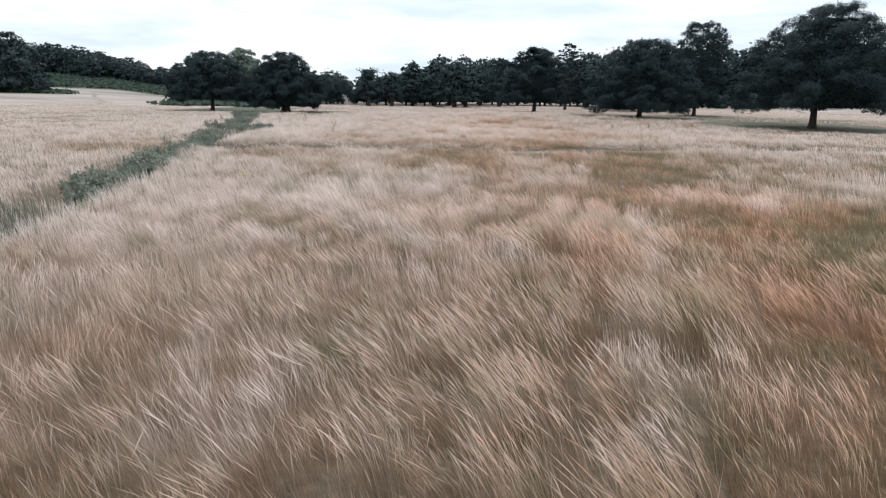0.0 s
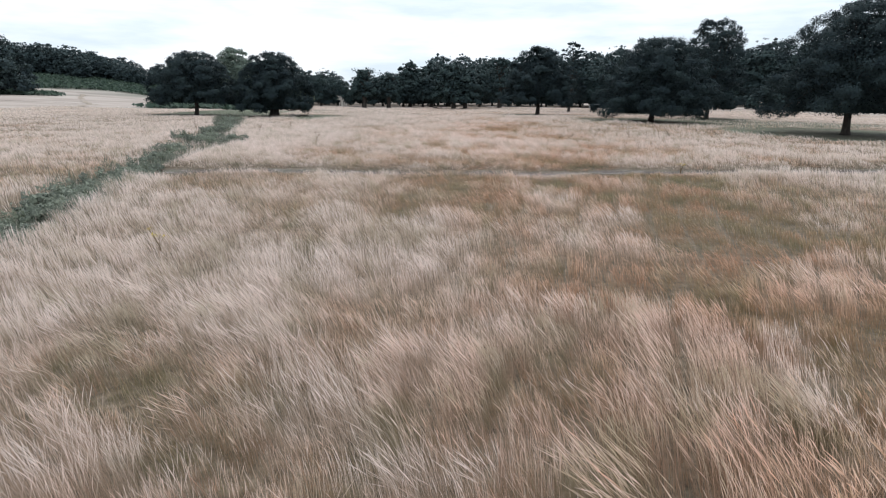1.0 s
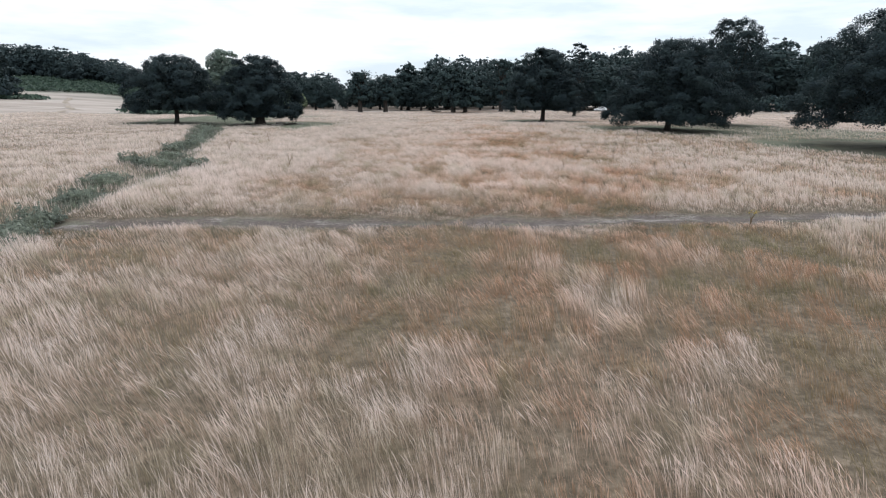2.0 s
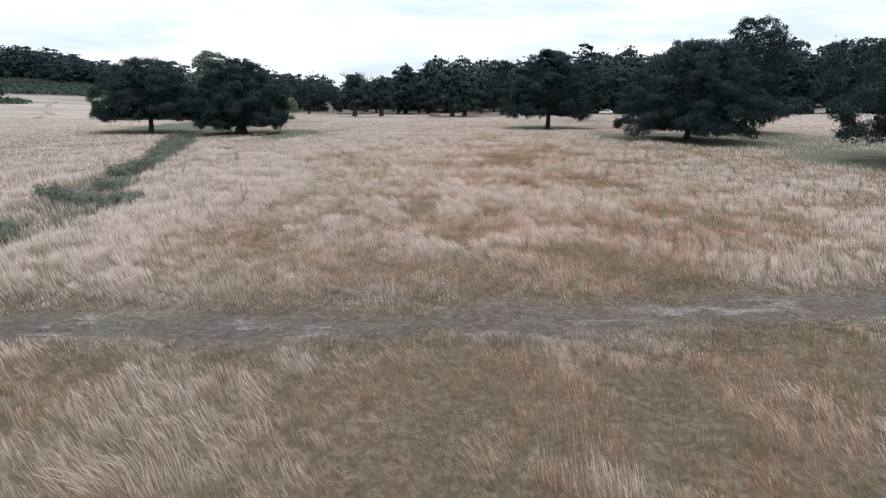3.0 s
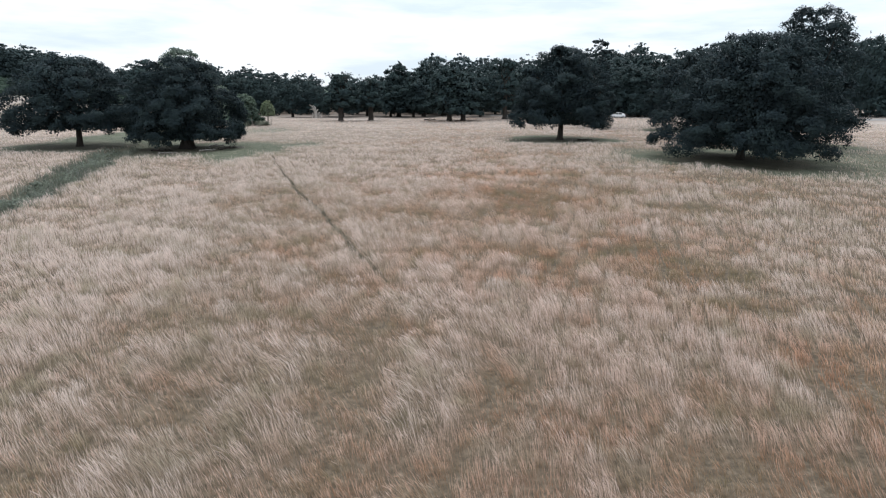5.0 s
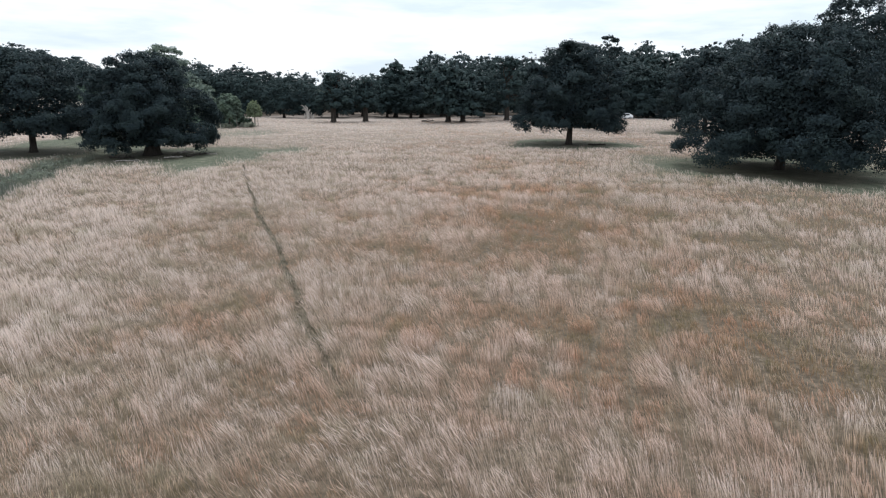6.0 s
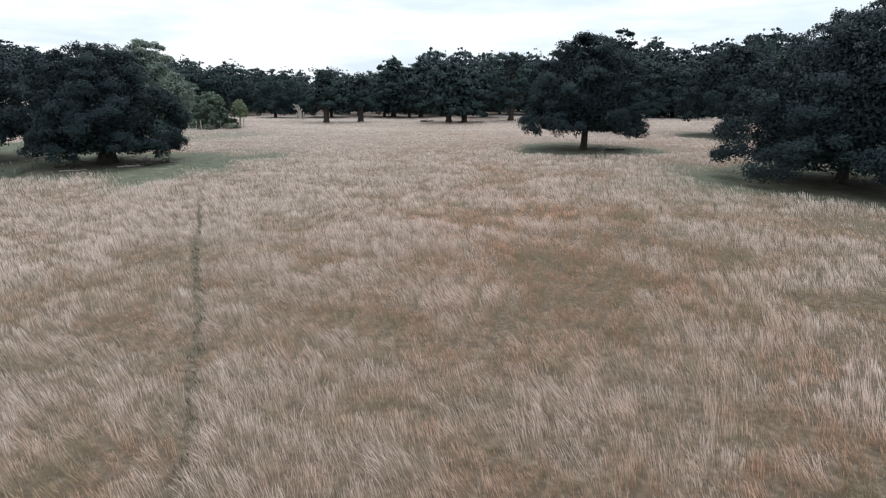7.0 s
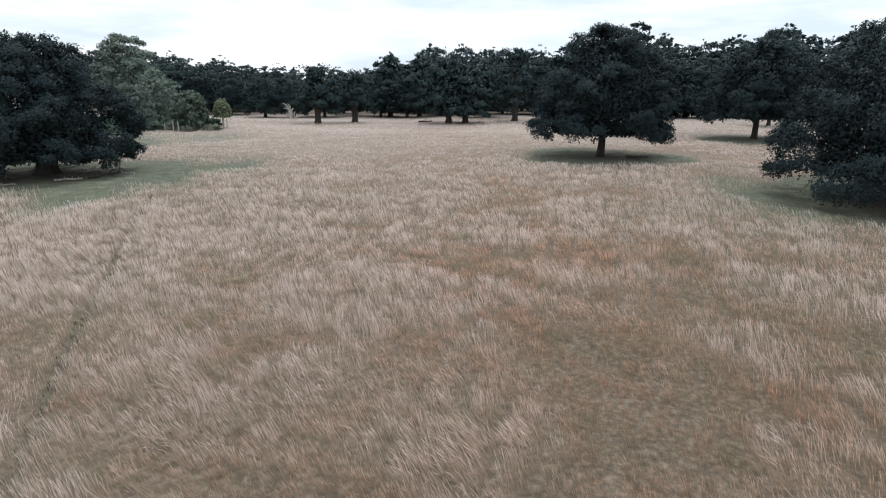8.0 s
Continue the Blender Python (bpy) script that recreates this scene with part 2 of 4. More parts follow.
def trail_off(x, y):
    d = np.abs(x + 0.5 * (wobble(x, y, 3.0) - 0.5) - np.interp(y, TRAIL_Y, TRAIL_X)) / (0.13 - 0.045 * smooth(76, 96, y))
    return d + 2.2 * (1 - smooth(53, 62, y)) + 9 * smooth(99, 102, y)


# trunks of the trees that stand free in the meadow: x, y, shade radius
SHADES = [(-42.0, 111.3, 7.2), (-27.6, 108.0, 7.6), (21.1, 123.4, 7.4), (34.5, 97.0, 10.0), (47.4, 72.0, 10.0), (53.5, 116.5, 6.5), (50.0, 146.2, 7.0)]


def height(x, y):
    x, y = np.asarray(x, float), np.asarray(y, float)
    hill = 9.5 * smooth(205, 345, y) * smooth(85, 225, -x) + 5.0 * smooth(420, 900, y)
    left = 3.0 * smooth(60, 160, -x) * smooth(110, 210, y)
    right = 2.5 * smooth(90, 170, x) * smooth(130, 230, y)
    right = right + 0.45 * smooth(55, 95, y) * smooth(-5, 24, x)
    roll = 0.35 * (wobble(x, y, 22.0) - 0.5) + 0.12 * (wobble(x, y, 5.0) - 0.5)
    dip = -0.45 * np.clip(1 - ditch_off(x, y) ** 2, 0, 1) - 0.08 * np.clip(1 - path_off(x, y), 0, 1)
    return hill + left + right + roll + dip


def turf_cover(x, y):
    """Short grazed green grass, 0 to 1."""
    c = np.zeros_like(x)
    for sx, sy, r in SHADES:
        d = np.hypot((x - sx), (y - sy)) / r + 0.5 * (wobble(x, y, 4.0) - 0.5)
        c = np.maximum(c, 1 - smooth(0.95, 1.4, d))
    d = np.hypot((x + 22.5) / 9.0, (y - 110) / 14.0) + 0.7 * (wobble(x, y, 5.0) - 0.5)
    c = np.maximum(c, 1 - smooth(0.75, 1.2, d))
    d = np.hypot((x + 40) / 12.0, (y - 128) / 20.0) + 0.5 * (wobble(x, y, 6.0) - 0.5)
    c = np.maximum(c, 1 - smooth(0.8, 1.2, d))
    d = np.hypot((x + 32) / 9.0, (y - 143) / 10.0) + 0.6 * (wobble(x, y, 5.0) - 0.5)
    c = np.maximum(c, 0.65 * (1 - smooth(0.7, 1.2, d)))
    d = np.hypot((x - 46) / 26.0, (y - 97) / 15.0) + 0.6 * (wobble(x, y, 6.0) - 0.5)
    return np.maximum(c, 0.8 * (1 - smooth(0.7, 1.2, d)))


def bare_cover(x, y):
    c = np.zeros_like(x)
    # Bare soil below each crown, its dark ring also painted to deepen the shade.
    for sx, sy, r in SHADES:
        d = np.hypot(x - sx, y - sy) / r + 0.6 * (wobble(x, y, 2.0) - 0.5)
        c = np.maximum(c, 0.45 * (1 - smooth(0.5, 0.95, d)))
    wood = smooth(206, 220, y - 48 * smooth(58, 80, x) + 6 * wobble(x, y, 9.0)) * (1 - smooth(60, 110, -x)) * (1 - smooth(300, 340, y))
    return np.maximum(c, 0.9 * wood)


def fern_cover(x, y):
    a = smooth(225, 262, y + 0.15 * x + 14 * wobble(x, y, 30.0)) * smooth(55, 90, -x)
    d = np.hypot((x + 56) / 20.0, (y - 160) / 14.0) + 0.5 * (wobble(x, y, 6.0) - 0.5)
    e = np.hypot((x + 165) / 48.0, (y - 205) / 11.0) + 0.5 * (wobble(x, y, 12.0) - 0.5)
    return np.maximum(np.maximum(a, 1 - smooth(0.8, 1.1, d)), 1 - smooth(0.8, 1.1, e))


# ---- mesh helpers ----
def mesh_of(name, verts, tris, mats=(), mat_index=None, attrs=None, smooth_shade=False):
    verts, tris = np.asarray(verts, np.float32), np.asarray(tris, np.int32)
    me = bpy.data.meshes.new(name)
    me.vertices.add(len(verts))
    me.vertices.foreach_set("co", verts.ravel())
    k = tris.shape[1]
    me.loops.add(tris.size)
    me.loops.foreach_set("vertex_index", tris.ravel())
    me.polygons.add(len(tris))
    me.polygons.foreach_set("loop_start", np.arange(0, tris.size, k, dtype=np.int32))
    me.polygons.foreach_set("loop_total", np.full(len(tris), k, np.int32))
    for m in mats:
        me.materials.append(m)
    if mat_index is not None:
        me.polygons.foreach_set("material_index", np.asarray(mat_index, np.int32))
    if smooth_shade:
        me.polygons.foreach_set("use_smooth", np.ones(len(tris), bool))
    me.update(calc_edges=True)
    for key, vals in (attrs or {}).items():
        a = me.attributes.new(key, "FLOAT", "POINT")
        a.data.foreach_set("value", np.asarray(vals, np.float32))
    return me


def part(name, data, mat, parent=None, label=""):
    """Links a mesh (or bmesh) as one object under a thing or part."""
    if isinstance(data, bmesh.types.BMesh):
        me = bpy.data.meshes.new(name)
        data.to_mesh(me)
        data.free()
    else:
        me = data
    if mat and not me.materials:
        me.materials.append(mat)
    ob = new(name, me)
    if parent:
        ob.parent = parent
    if label:
        tagged(ob, label)
    return ob


def tube(points, radii, sides=9, rough=0.0, seed=0):
    """A tapered, slightly knobbly tube along points; returns verts and quads."""
    rs = np.random.RandomState(seed)
    pts = np.asarray(points, float)
    n = len(pts)
    tan = np.gradient(pts, axis=0)
    tan /= np.linalg.norm(tan, axis=1)[:, None] + 1e-9
    ref = np.array([0.13, 0.97, 0.2])
    v = []
    for i in range(n):
        a = np.cross(tan[i], ref)
        a /= np.linalg.norm(a)
        b = np.cross(tan[i], a)
        for k in range(sides):
            q = 2 * math.pi * k / sides
            r = radii[i] * (1 + rough * (rs.rand() - 0.5))
            v.append(pts[i] + r * (math.cos(q) * a + math.sin(q) * b))
    f = []
    for i in range(n - 1):
        for k in range(sides):
            f.append((i * sides + k, i * sides + (k + 1) % sides, (i + 1) * sides + (k + 1) % sides, (i + 1) * sides + k))
    v.append(pts[-1] + tan[-1] * radii[-1] * 0.6)
    top = len(v) - 1
    for k in range(sides):
        f.append(((n - 1) * sides + k, (n - 1) * sides + (k + 1) % sides, top, top))
    return v, f


def join(pieces):
    v, f, o = [], [], 0
    for pv, pf in pieces:
        v += list(pv)
        f += [tuple(i + o for i in q) for q in pf]
        o += len(pv)
    return v, f


def poly_mesh(name, v, f, mat, shade=True):
    me = bpy.data.meshes.new(name)
    me.from_pydata([tuple(p) for p in v], [], [tuple(dict.fromkeys(q)) for q in f])
    me.materials.append(mat)
    if shade:
        for p in me.polygons:
            p.use_smooth = True
    return me


def sprigs(centres, normals, size, rs, mat, name, aspect=0.8, soft=None):
    """Pointed leaf sprays, one triangle each, set by centre and facing; soft gives the rounded shading of their clump."""
    n = len(centres)
    nor = normals / (np.linalg.norm(normals, axis=1)[:, None] + 1e-9)
    up = rs.normal(size=(n, 3))
    u = np.cross(nor, up)
    u /= np.linalg.norm(u, axis=1)[:, None] + 1e-9
    w = np.cross(nor, u)
    s = (size * rs.uniform(0.6, 1.4, n))[:, None]
    a, b = centres - u * s * 0.5, centres + u * s * 0.5 + nor * s * rs.uniform(-0.3, 0.3, n)[:, None]
    c = centres + w * s * aspect + u * s * rs.uniform(-0.4, 0.4, n)[:, None]
    if soft is None:
        return mesh_of(name, np.stack([a, b, c], 1).reshape(-1, 3), np.arange(3 * n).reshape(-1, 3), (mat,))
    back = (np.sum(np.cross(b - a, c - a) * soft, axis=1) < 0)[:, None]
    v = np.stack([a, np.where(back, c, b), np.where(back, b, c)], 1).reshape(-1, 3)
    me = mesh_of(name, v, np.arange(3 * n).reshape(-1, 3), (mat,), smooth_shade=True)
    me.normals_split_custom_set_from_vertices(np.repeat(soft, 3, axis=0).tolist())
    return me


def crown_cloud(R, H, zb, count, seed, lobes=130, top=0.2, lobe=0.145, gaps=0.0, squash=(1, 1), dome=1.05, core=0.24, tufts=0.3, lift=0.98, even=0.2):
    """Points and facings of a domed crown made of many lobes over a browse line at zb."""
    rs = np.random.RandomState(seed)
    prof = lambda u: np.where(u < top, 0.95 + 0.05 * np.sqrt(np.clip(u / top, 0, 1)), np.sqrt(np.clip(1 - ((u - top) / (1 - top)) ** 2, 0, 1)) ** dome)
    cen, rad, way, boughs = [], [], [], []
    many = max(13, int(lobes * 0.46))
    for i in range(many):
        u = ((i + rs.rand()) / many) ** 1.2
        a = 2.399963 * i + rs.normal() * 0.35
        br = R * min(lobe * 1.5, 0.29) * rs.uniform(0.7, 1.25) * (1.1 - 0.3 * u)
        rr = max(0.0, R * float(prof(np.array(u))) * rs.uniform(0.84 + 0.1 * (u < 0.25), 1.01) - br * 0.8)
        z = min(max(zb + (H - zb) * u, zb + br * 0.3), H - br * 0.75)
        b = np.array((rr * math.cos(a) * squash[0], rr * math.sin(a) * squash[1], z))
        if rs.rand() < gaps * (u > 0.5):
            continue
        boughs.append(b)
        o = b - np.array([0, 0, zb + 0.3 * (H - zb)])
        o /= np.linalg.norm(o) + 1e-6
        for k in range(9):
            d = rs.normal(size=3) + o * 0.8
            d /= np.linalg.norm(d)
            d[2] = abs(d[2]) if rs.rand() < 0.7 else d[2] * 0.6
            cen.append(b + d * br * rs.uniform(0.55, 0.95) * np.array([1, 1, 0.62]))
            rad.append(br * rs.uniform(0.24, 0.46))
            way.append(0.6 * d + 0.4 * o)
    for k in range(int(lobes * tufts)):
        u, a = rs.uniform(0.5, 1.0), rs.rand() * 6.28
        rr = R * float(prof(np.array(u))) * rs.uniform(0.7, 1.0)
        cen.append(np.array((rr * math.cos(a), rr * math.sin(a), zb + (H - zb) * u * lift * rs.uniform(0.97, 1.03))))
        rad.append(R * rs.uniform(0.025, 0.06))
        way.append(np.array([0.4 * math.cos(a), 0.4 * math.sin(a), 0.8]))
    cen, rad, way = np.array(cen), np.array(rad), np.array(way)
    sprays = count // 7 + 1
    who = rs.randint(0, sprays, count)
    lobe_of = rs.choice(len(cen), sprays, p=rad ** 1.7 / np.sum(rad ** 1.7))
    d = rs.normal(size=(sprays, 3)) + 0.5 * way[lobe_of]
    d /= np.linalg.norm(d, axis=1)[:, None]
    d[:, 2] = np.where(rs.rand(sprays) < 0.6, np.abs(d[:, 2]), d[:, 2])
    shell = rs.uniform(0.7, 1.05, sprays) + (rs.rand(sprays) < 0.1) * rs.uniform(0.1, 0.6, sprays)
    c = cen[lobe_of] + d * (rad[lobe_of] * shell)[:, None] * np.array([1, 1, 0.75])
    p, d = c[who] + rs.normal(size=(count, 3)) * (0.1 * rad[lobe_of][who] + 0.008 * R)[:, None], (0.55 * d + 0.6 * way[lobe_of])[who]
    under = rs.rand(count) < core
    q, uu = rs.rand(count) * 6.2832, rs.rand(count) ** 1.2 * 0.8 + 0.06
    ring = np.sqrt(rs.uniform(0.0, 1.0, count)) * np.maximum(R * prof(uu) * 0.76 - 0.06 * R, 0.1 * R)
    p = np.where(under[:, None], np.stack([ring * np.cos(q), ring * np.sin(q), zb + (H - zb) * uu], 1), p)
    floor_z = zb + 0.9 * (wobble(p[:, 0], p[:, 1], R * 0.22, seed) - 0.4)
    p[:, 2] = np.where(p[:, 2] < floor_z, floor_z + rs.rand(count) * 0.5, p[:, 2])
    out = (p - np.array([0, 0, zb + 0.35 * (H - zb)])) / np.array([R, R, 0.65 * (H - zb)])
    out /= np.linalg.norm(out, axis=1)[:, None] + 1e-6
    soft = np.where(under[:, None], out, d + even * out) + rs.normal(size=(count, 3)) * 0.2
    soft /= np.linalg.norm(soft, axis=1)[:, None] + 1e-9
    return p, d + rs.normal(size=(count, 3)) * 0.55 + np.array([0, 0, 0.25]), np.array(boughs), rs, np.where(under, 1.5, 1.0), soft


def trunk_and_limbs(root, H, zb, r, cen, rs, limbs, mat, fork=0.42):
    zf = zb + (H - zb) * fork
    lean = rs.normal(size=2) * 0.03
    zs = np.array([-0.4, 0.0, 0.25, 0.8, zb + 0.3, 0.5 * (zb + zf) + 0.3, zf])
    rad = r * np.array([1.9, 1.55, 1.2, 1.0, 0.95, 0.8, 0.45])
    pts = np.stack([lean[0] * zs + 0.06 * np.sin(zs), lean[1] * zs, zs], 1)
    v, f = tube(pts, rad, 11, 0.16, int(rs.randint(9999)))
    part("trunk", poly_mesh("trunk", v, f, mat), mat, root)
    order = rs.permutation(len(cen))[:limbs]
    for k in order:
        c = cen[k]
        z0 = rs.uniform(0.5 * (zb + zf), zf)
        a = np.array([lean[0] * z0, lean[1] * z0, z0])
        m = 0.5 * (a + c) + np.array([0, 0, -0.08 * H]) * rs.uniform(-0.4, 1) + rs.normal(size=3) * 0.3
        us = np.linspace(0, 1, 6)[:, None]
        line = (1 - us) ** 2 * a + 2 * us * (1 - us) * m + us ** 2 * c
        v, f = tube(line, r * np.linspace(0.42, 0.06, 6), 6, 0.1, k)
        part("limb", poly_mesh("limb", v, f, mat), mat, root)


def tree(name, x, y, R, H, zb, seed, label, leaves=16000, size=0.42, leaf=None, bark=None, trunk=0.5, limbs=8, group="", turn=0.0, **kw):
    root = new(name)
    root.empty_display_size = 0.5
    root.matrix_world = pose(x, y, float(height(x, y)), 0, 0, turn)
    p, d, cen, rs, grow, soft = crown_cloud(R, H, zb, leaves, seed, **kw)
    trunk_and_limbs(root, H, zb, trunk, cen, rs, limbs, bark or M_BARK)
    part("crown", sprigs(p, d, size * grow, rs, leaf or M_OAK, "crown", 0.8, soft), None, root)
    return tagged(root, label, "tree", group)


# ---- ground: one sheet to the horizon ----
def axis(lo, hi, step, out_lo, out_hi, n=26):
    mid = np.arange(lo, hi + 1e-6, step)
    g = np.linspace(0, 1, n + 1)[1:] ** 2.6
    return np.concatenate([(lo + (out_lo - lo) * g)[::-1], mid, hi + (out_hi - hi) * g])


gx, gy = axis(-62, 62, 0.75, -2600, 2600, 34), axis(-8, 132, 0.75, -900, 3600, 40)
X, Y = np.meshgrid(gx, gy)
x, y = X.ravel(), Y.ravel()
nx = len(gx)
i, j = np.meshgrid(np.arange(nx - 1), np.arange(len(gy) - 1))
a = (j * nx + i).ravel()
path_c = 1 - smooth(0.7, 1.25, path_off(x, y))
trail_c = 0.75 * smooth(58, 68, y) * (1 - smooth(0.9, 2.2, trail_off(x, y)))
ditch_c = 1 - smooth(0.7, 1.1, ditch_off(x, y))
ground = new("ground", mesh_of("ground", np.stack([x, y, height(x, y)], 1), np.stack([a, a + 1, a + nx + 1, a + nx], 1), (M_GROUND,),
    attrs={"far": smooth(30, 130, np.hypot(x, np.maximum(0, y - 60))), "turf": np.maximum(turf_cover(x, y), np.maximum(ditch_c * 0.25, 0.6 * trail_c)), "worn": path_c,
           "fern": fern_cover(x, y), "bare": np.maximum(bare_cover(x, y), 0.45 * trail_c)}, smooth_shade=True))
tagged(ground, "dry straw-coloured park meadow with worn earth and turf", "ground", kind="structure")


# ---- long dry grass ----
def tussock(px, py, size, turn, seed):
    """The tuft that each stalk belongs to: its middle and three random values."""
    c, t = math.cos(turn), math.sin(turn)
    u, v = (px * c - py * t) / size, (px * t + py * c) / size
    i = np.floor(u + 0.45 * (wobble(px, py, size * 1.3, seed) - 0.5)).astype(int)
    j = np.floor(v + 0.45 * (wobble(px, py, size * 1.3, seed + 4.0) - 0.5)).astype(int)
    pick = lambda k: _table[(i * 7 + j * 53 + 31 * k) % 256, (j * 11 + i * 97 + 17 * k + int(seed)) % 256]
    u, v = (i + 0.5 + 0.7 * (pick(1) - 0.5)) * size, (j + 0.5 + 0.7 * (pick(2) - 0.5)) * size
    return u * c + v * t, v * c - u * t, pick(3), pick(4), pick(5)


def tufts_of(px, py):
    """Small and wide tufts, mixed at random along the meadow: middle and random values for each stalk."""
    a, b = tussock(px, py, 0.5, 0.6, 2.0), tussock(px, py, 1.05, 1.9, 5.0)
    wide = (wobble(px, py, 1.9, 21.0) + 0.25 * (np.modf(px * 913.7)[0] - 0.5)) > 0.5
    return [np.where(wide, q, p) for p, q in zip(a, b)]


def russet_lens_cover(px, py):
    """Red-brown grass patches, 0 to 1, and a mid-meadow band painted as lens warmth."""
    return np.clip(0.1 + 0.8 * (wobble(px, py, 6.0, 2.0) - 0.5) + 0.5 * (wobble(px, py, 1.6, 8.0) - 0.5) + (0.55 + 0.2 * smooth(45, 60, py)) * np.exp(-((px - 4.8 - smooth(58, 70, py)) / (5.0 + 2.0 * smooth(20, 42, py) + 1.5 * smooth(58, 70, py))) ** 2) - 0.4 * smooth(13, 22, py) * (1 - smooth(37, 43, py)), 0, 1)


def grass(name, px, py, tall, wide, tint, seed, lean_gain=1.0, mat=None, spread=0.4, label="", head_share=0.0, leaf_share=0.62, bent_share=0.0, clump=0.4):
    """Short leaves, and taller stalks widest at the seed head; near stalks bend over. The wind leans each tuft to -x."""
    rs = np.random.RandomState(seed)
    n = len(px)
    tx, ty, t1, t2, t3 = tufts_of(px, py)
    stalk = rs.rand(n) >= np.asarray(leaf_share)
    pull = clump * np.where(stalk, 1.0, 0.3) * rs.rand(n)
    px, py = px + (tx - px) * pull, py + (ty - py) * pull
    z0 = height(px, py)
    gust = wobble(px, py, 2.6) * 0.35 + t1 * 0.65
    amount = lean_gain * (0.1 + 0.66 * gust) * rs.uniform(0.6, 1.3, n) * np.where(stalk, 1.0, 0.7)
    ang = math.pi - 0.25 + 1.2 * (wobble(px, py, 4.0, 7.0) - 0.5) + 0.9 * (t2 - 0.5) + rs.normal(size=n) * spread
    h = tall * rs.uniform(0.7, 1.2, n) * np.where(stalk, 1.05, 0.56) * (0.78 + 0.44 * t3)
    q = ang + math.pi / 2 + rs.normal(size=n) * 0.9
    base = np.stack([px, py, z0 - 0.03], 1)
    way = np.stack([np.cos(ang) * amount * h, np.sin(ang) * amount * h, 0 * h], 1)
    rise = np.stack([0 * h, 0 * h, h / np.sqrt(1 + 0.8 * amount ** 2)], 1)
    w = np.stack([np.cos(q) * wide, np.sin(q) * wide, 0 * h], 1)
    tip, side, low = base + way + rise, base + way * 0.55 + rise * 0.76, base + way * 0.2 + rise * 0.45
    top = np.where(rs.rand(n) < (head_share or np.clip(0.28 + 1.25 * tint, 0.2, 0.98)), rs.uniform(0.74, 1.0, n), 0.55)
    bent = stalk & (rs.rand(n) < bent_share)
    a, b, c = ~stalk, stalk & ~bent, bent
    v = [np.stack([base[a] - w[a] * 0.5, base[a] + w[a] * 0.5, tip[a]], 1), np.stack([base[b], base[b] + (way[b] + rise[b]) * 0.72 + w[b], tip[b]], 1),
         np.stack([base[c] - w[c] * 0.3, base[c] + w[c] * 0.3, side[c]], 1), np.stack([side[c] - (side[c] - low[c]) * 0.3, side[c] + (tip[c] - side[c]) * 0.35 + w[c], tip[c]], 1)]
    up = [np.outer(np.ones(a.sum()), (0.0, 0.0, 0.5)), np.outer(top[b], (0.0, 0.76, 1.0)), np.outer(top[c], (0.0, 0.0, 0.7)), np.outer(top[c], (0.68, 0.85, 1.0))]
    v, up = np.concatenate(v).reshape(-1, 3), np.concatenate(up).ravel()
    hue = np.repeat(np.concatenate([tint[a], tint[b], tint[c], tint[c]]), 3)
    me = mesh_of(name, v, np.arange(len(v)).reshape(-1, 3), (mat or M_BLADE,), attrs={"tint": hue, "rise": up, "russet": russet_lens_cover(v[:, 0], v[:, 1])})
    return tagged(new(name, me), label, "grass", kind="stuff")


def scatter(density, x0, x1, y0, y1, top, seed):
    rs = np.random.RandomState(seed)
    n = int(top * (x1 - x0) * (y1 - y0))
    px, py = rs.uniform(x0, x1, n), rs.uniform(y0, y1, n)
    keep = rs.rand(n) * top < density(px, py)
    return px[keep], py[keep], rs


def open_meadow(px, py):
    """1 where the long grass grows, 0 on the path, in the ditch, on turf and under trees."""
    c = smooth(0.85, 1.3, path_off(px, py)) * smooth(0.85, 1.35, trail_off(px, py)) * (0.12 + 0.25 * smooth(33, 38, py) * (1 - smooth(60, 68, py)) + 0.7 * smooth(0.55, 1.1, ditch_off(px, py) + 0.5 * (wobble(px, py, 1.6, 6.0) - 0.5)))
    return c * (1 - turf_cover(px, py)) * (1 - fern_cover(px, py)) * (1 - bare_cover(px, py))


def nearness(px, py):
    """The least depth at which the walk sees a spot."""
    return np.maximum(np.maximum(np.abs(px - 1.5) * 1.25 - 3.0 * smooth(60, 75, py), py - 62.0 - 9.0 * smooth(64, 74, py)), 8.0)


def ahead(px, py):
    return np.where(np.abs(px - 0.5) < 0.86 * (py + 2.5), 1.0, 0.06)


def tuft_tint(px, py):
    t = tufts_of(px, py)
    return np.clip(0.55 + 0.4 * (t[4] - 0.5) + 0.25 * (wobble(px, py, 0.5, 11.0) - 0.5) + 1.0 * (wobble(px, py, 1.7, 3.0) - 0.5) + 0.8 * (wobble(px, py, 3.6, 25.0) - 0.5) + 0.5 * (wobble(px, py, 7.0, 5.0) - 0.5) + 0.45 * (wobble(px, py, 13.0, 15.0) - 0.5), 0.05, 1)


def tall_of(px, py):
    return (0.28 + 0.2 * tuft_tint(px, py) + 0.22 * wobble(px, py, 1.7, 3.0)) * (1 - 0.12 * smooth(16, 24, py)) * (0.3 + 0.7 * smooth(0.9, 3.6, path_off(px, py))) * (0.8 + 0.2 * smooth(0.8, 2.6, trail_off(px, py))) * (1 - 0.42 * smooth(26, 60, nearness(px, py)))


NEAR_LABEL = "long dry straw-coloured meadow grass with pale seed heads"


def reach(a, b):
    return np.hypot(np.maximum(nearness(a, b) - 3.5 * (1 - smooth(5, 22, b)), 4.5), 3.4 + 2.1 * smooth(4, 24, b))


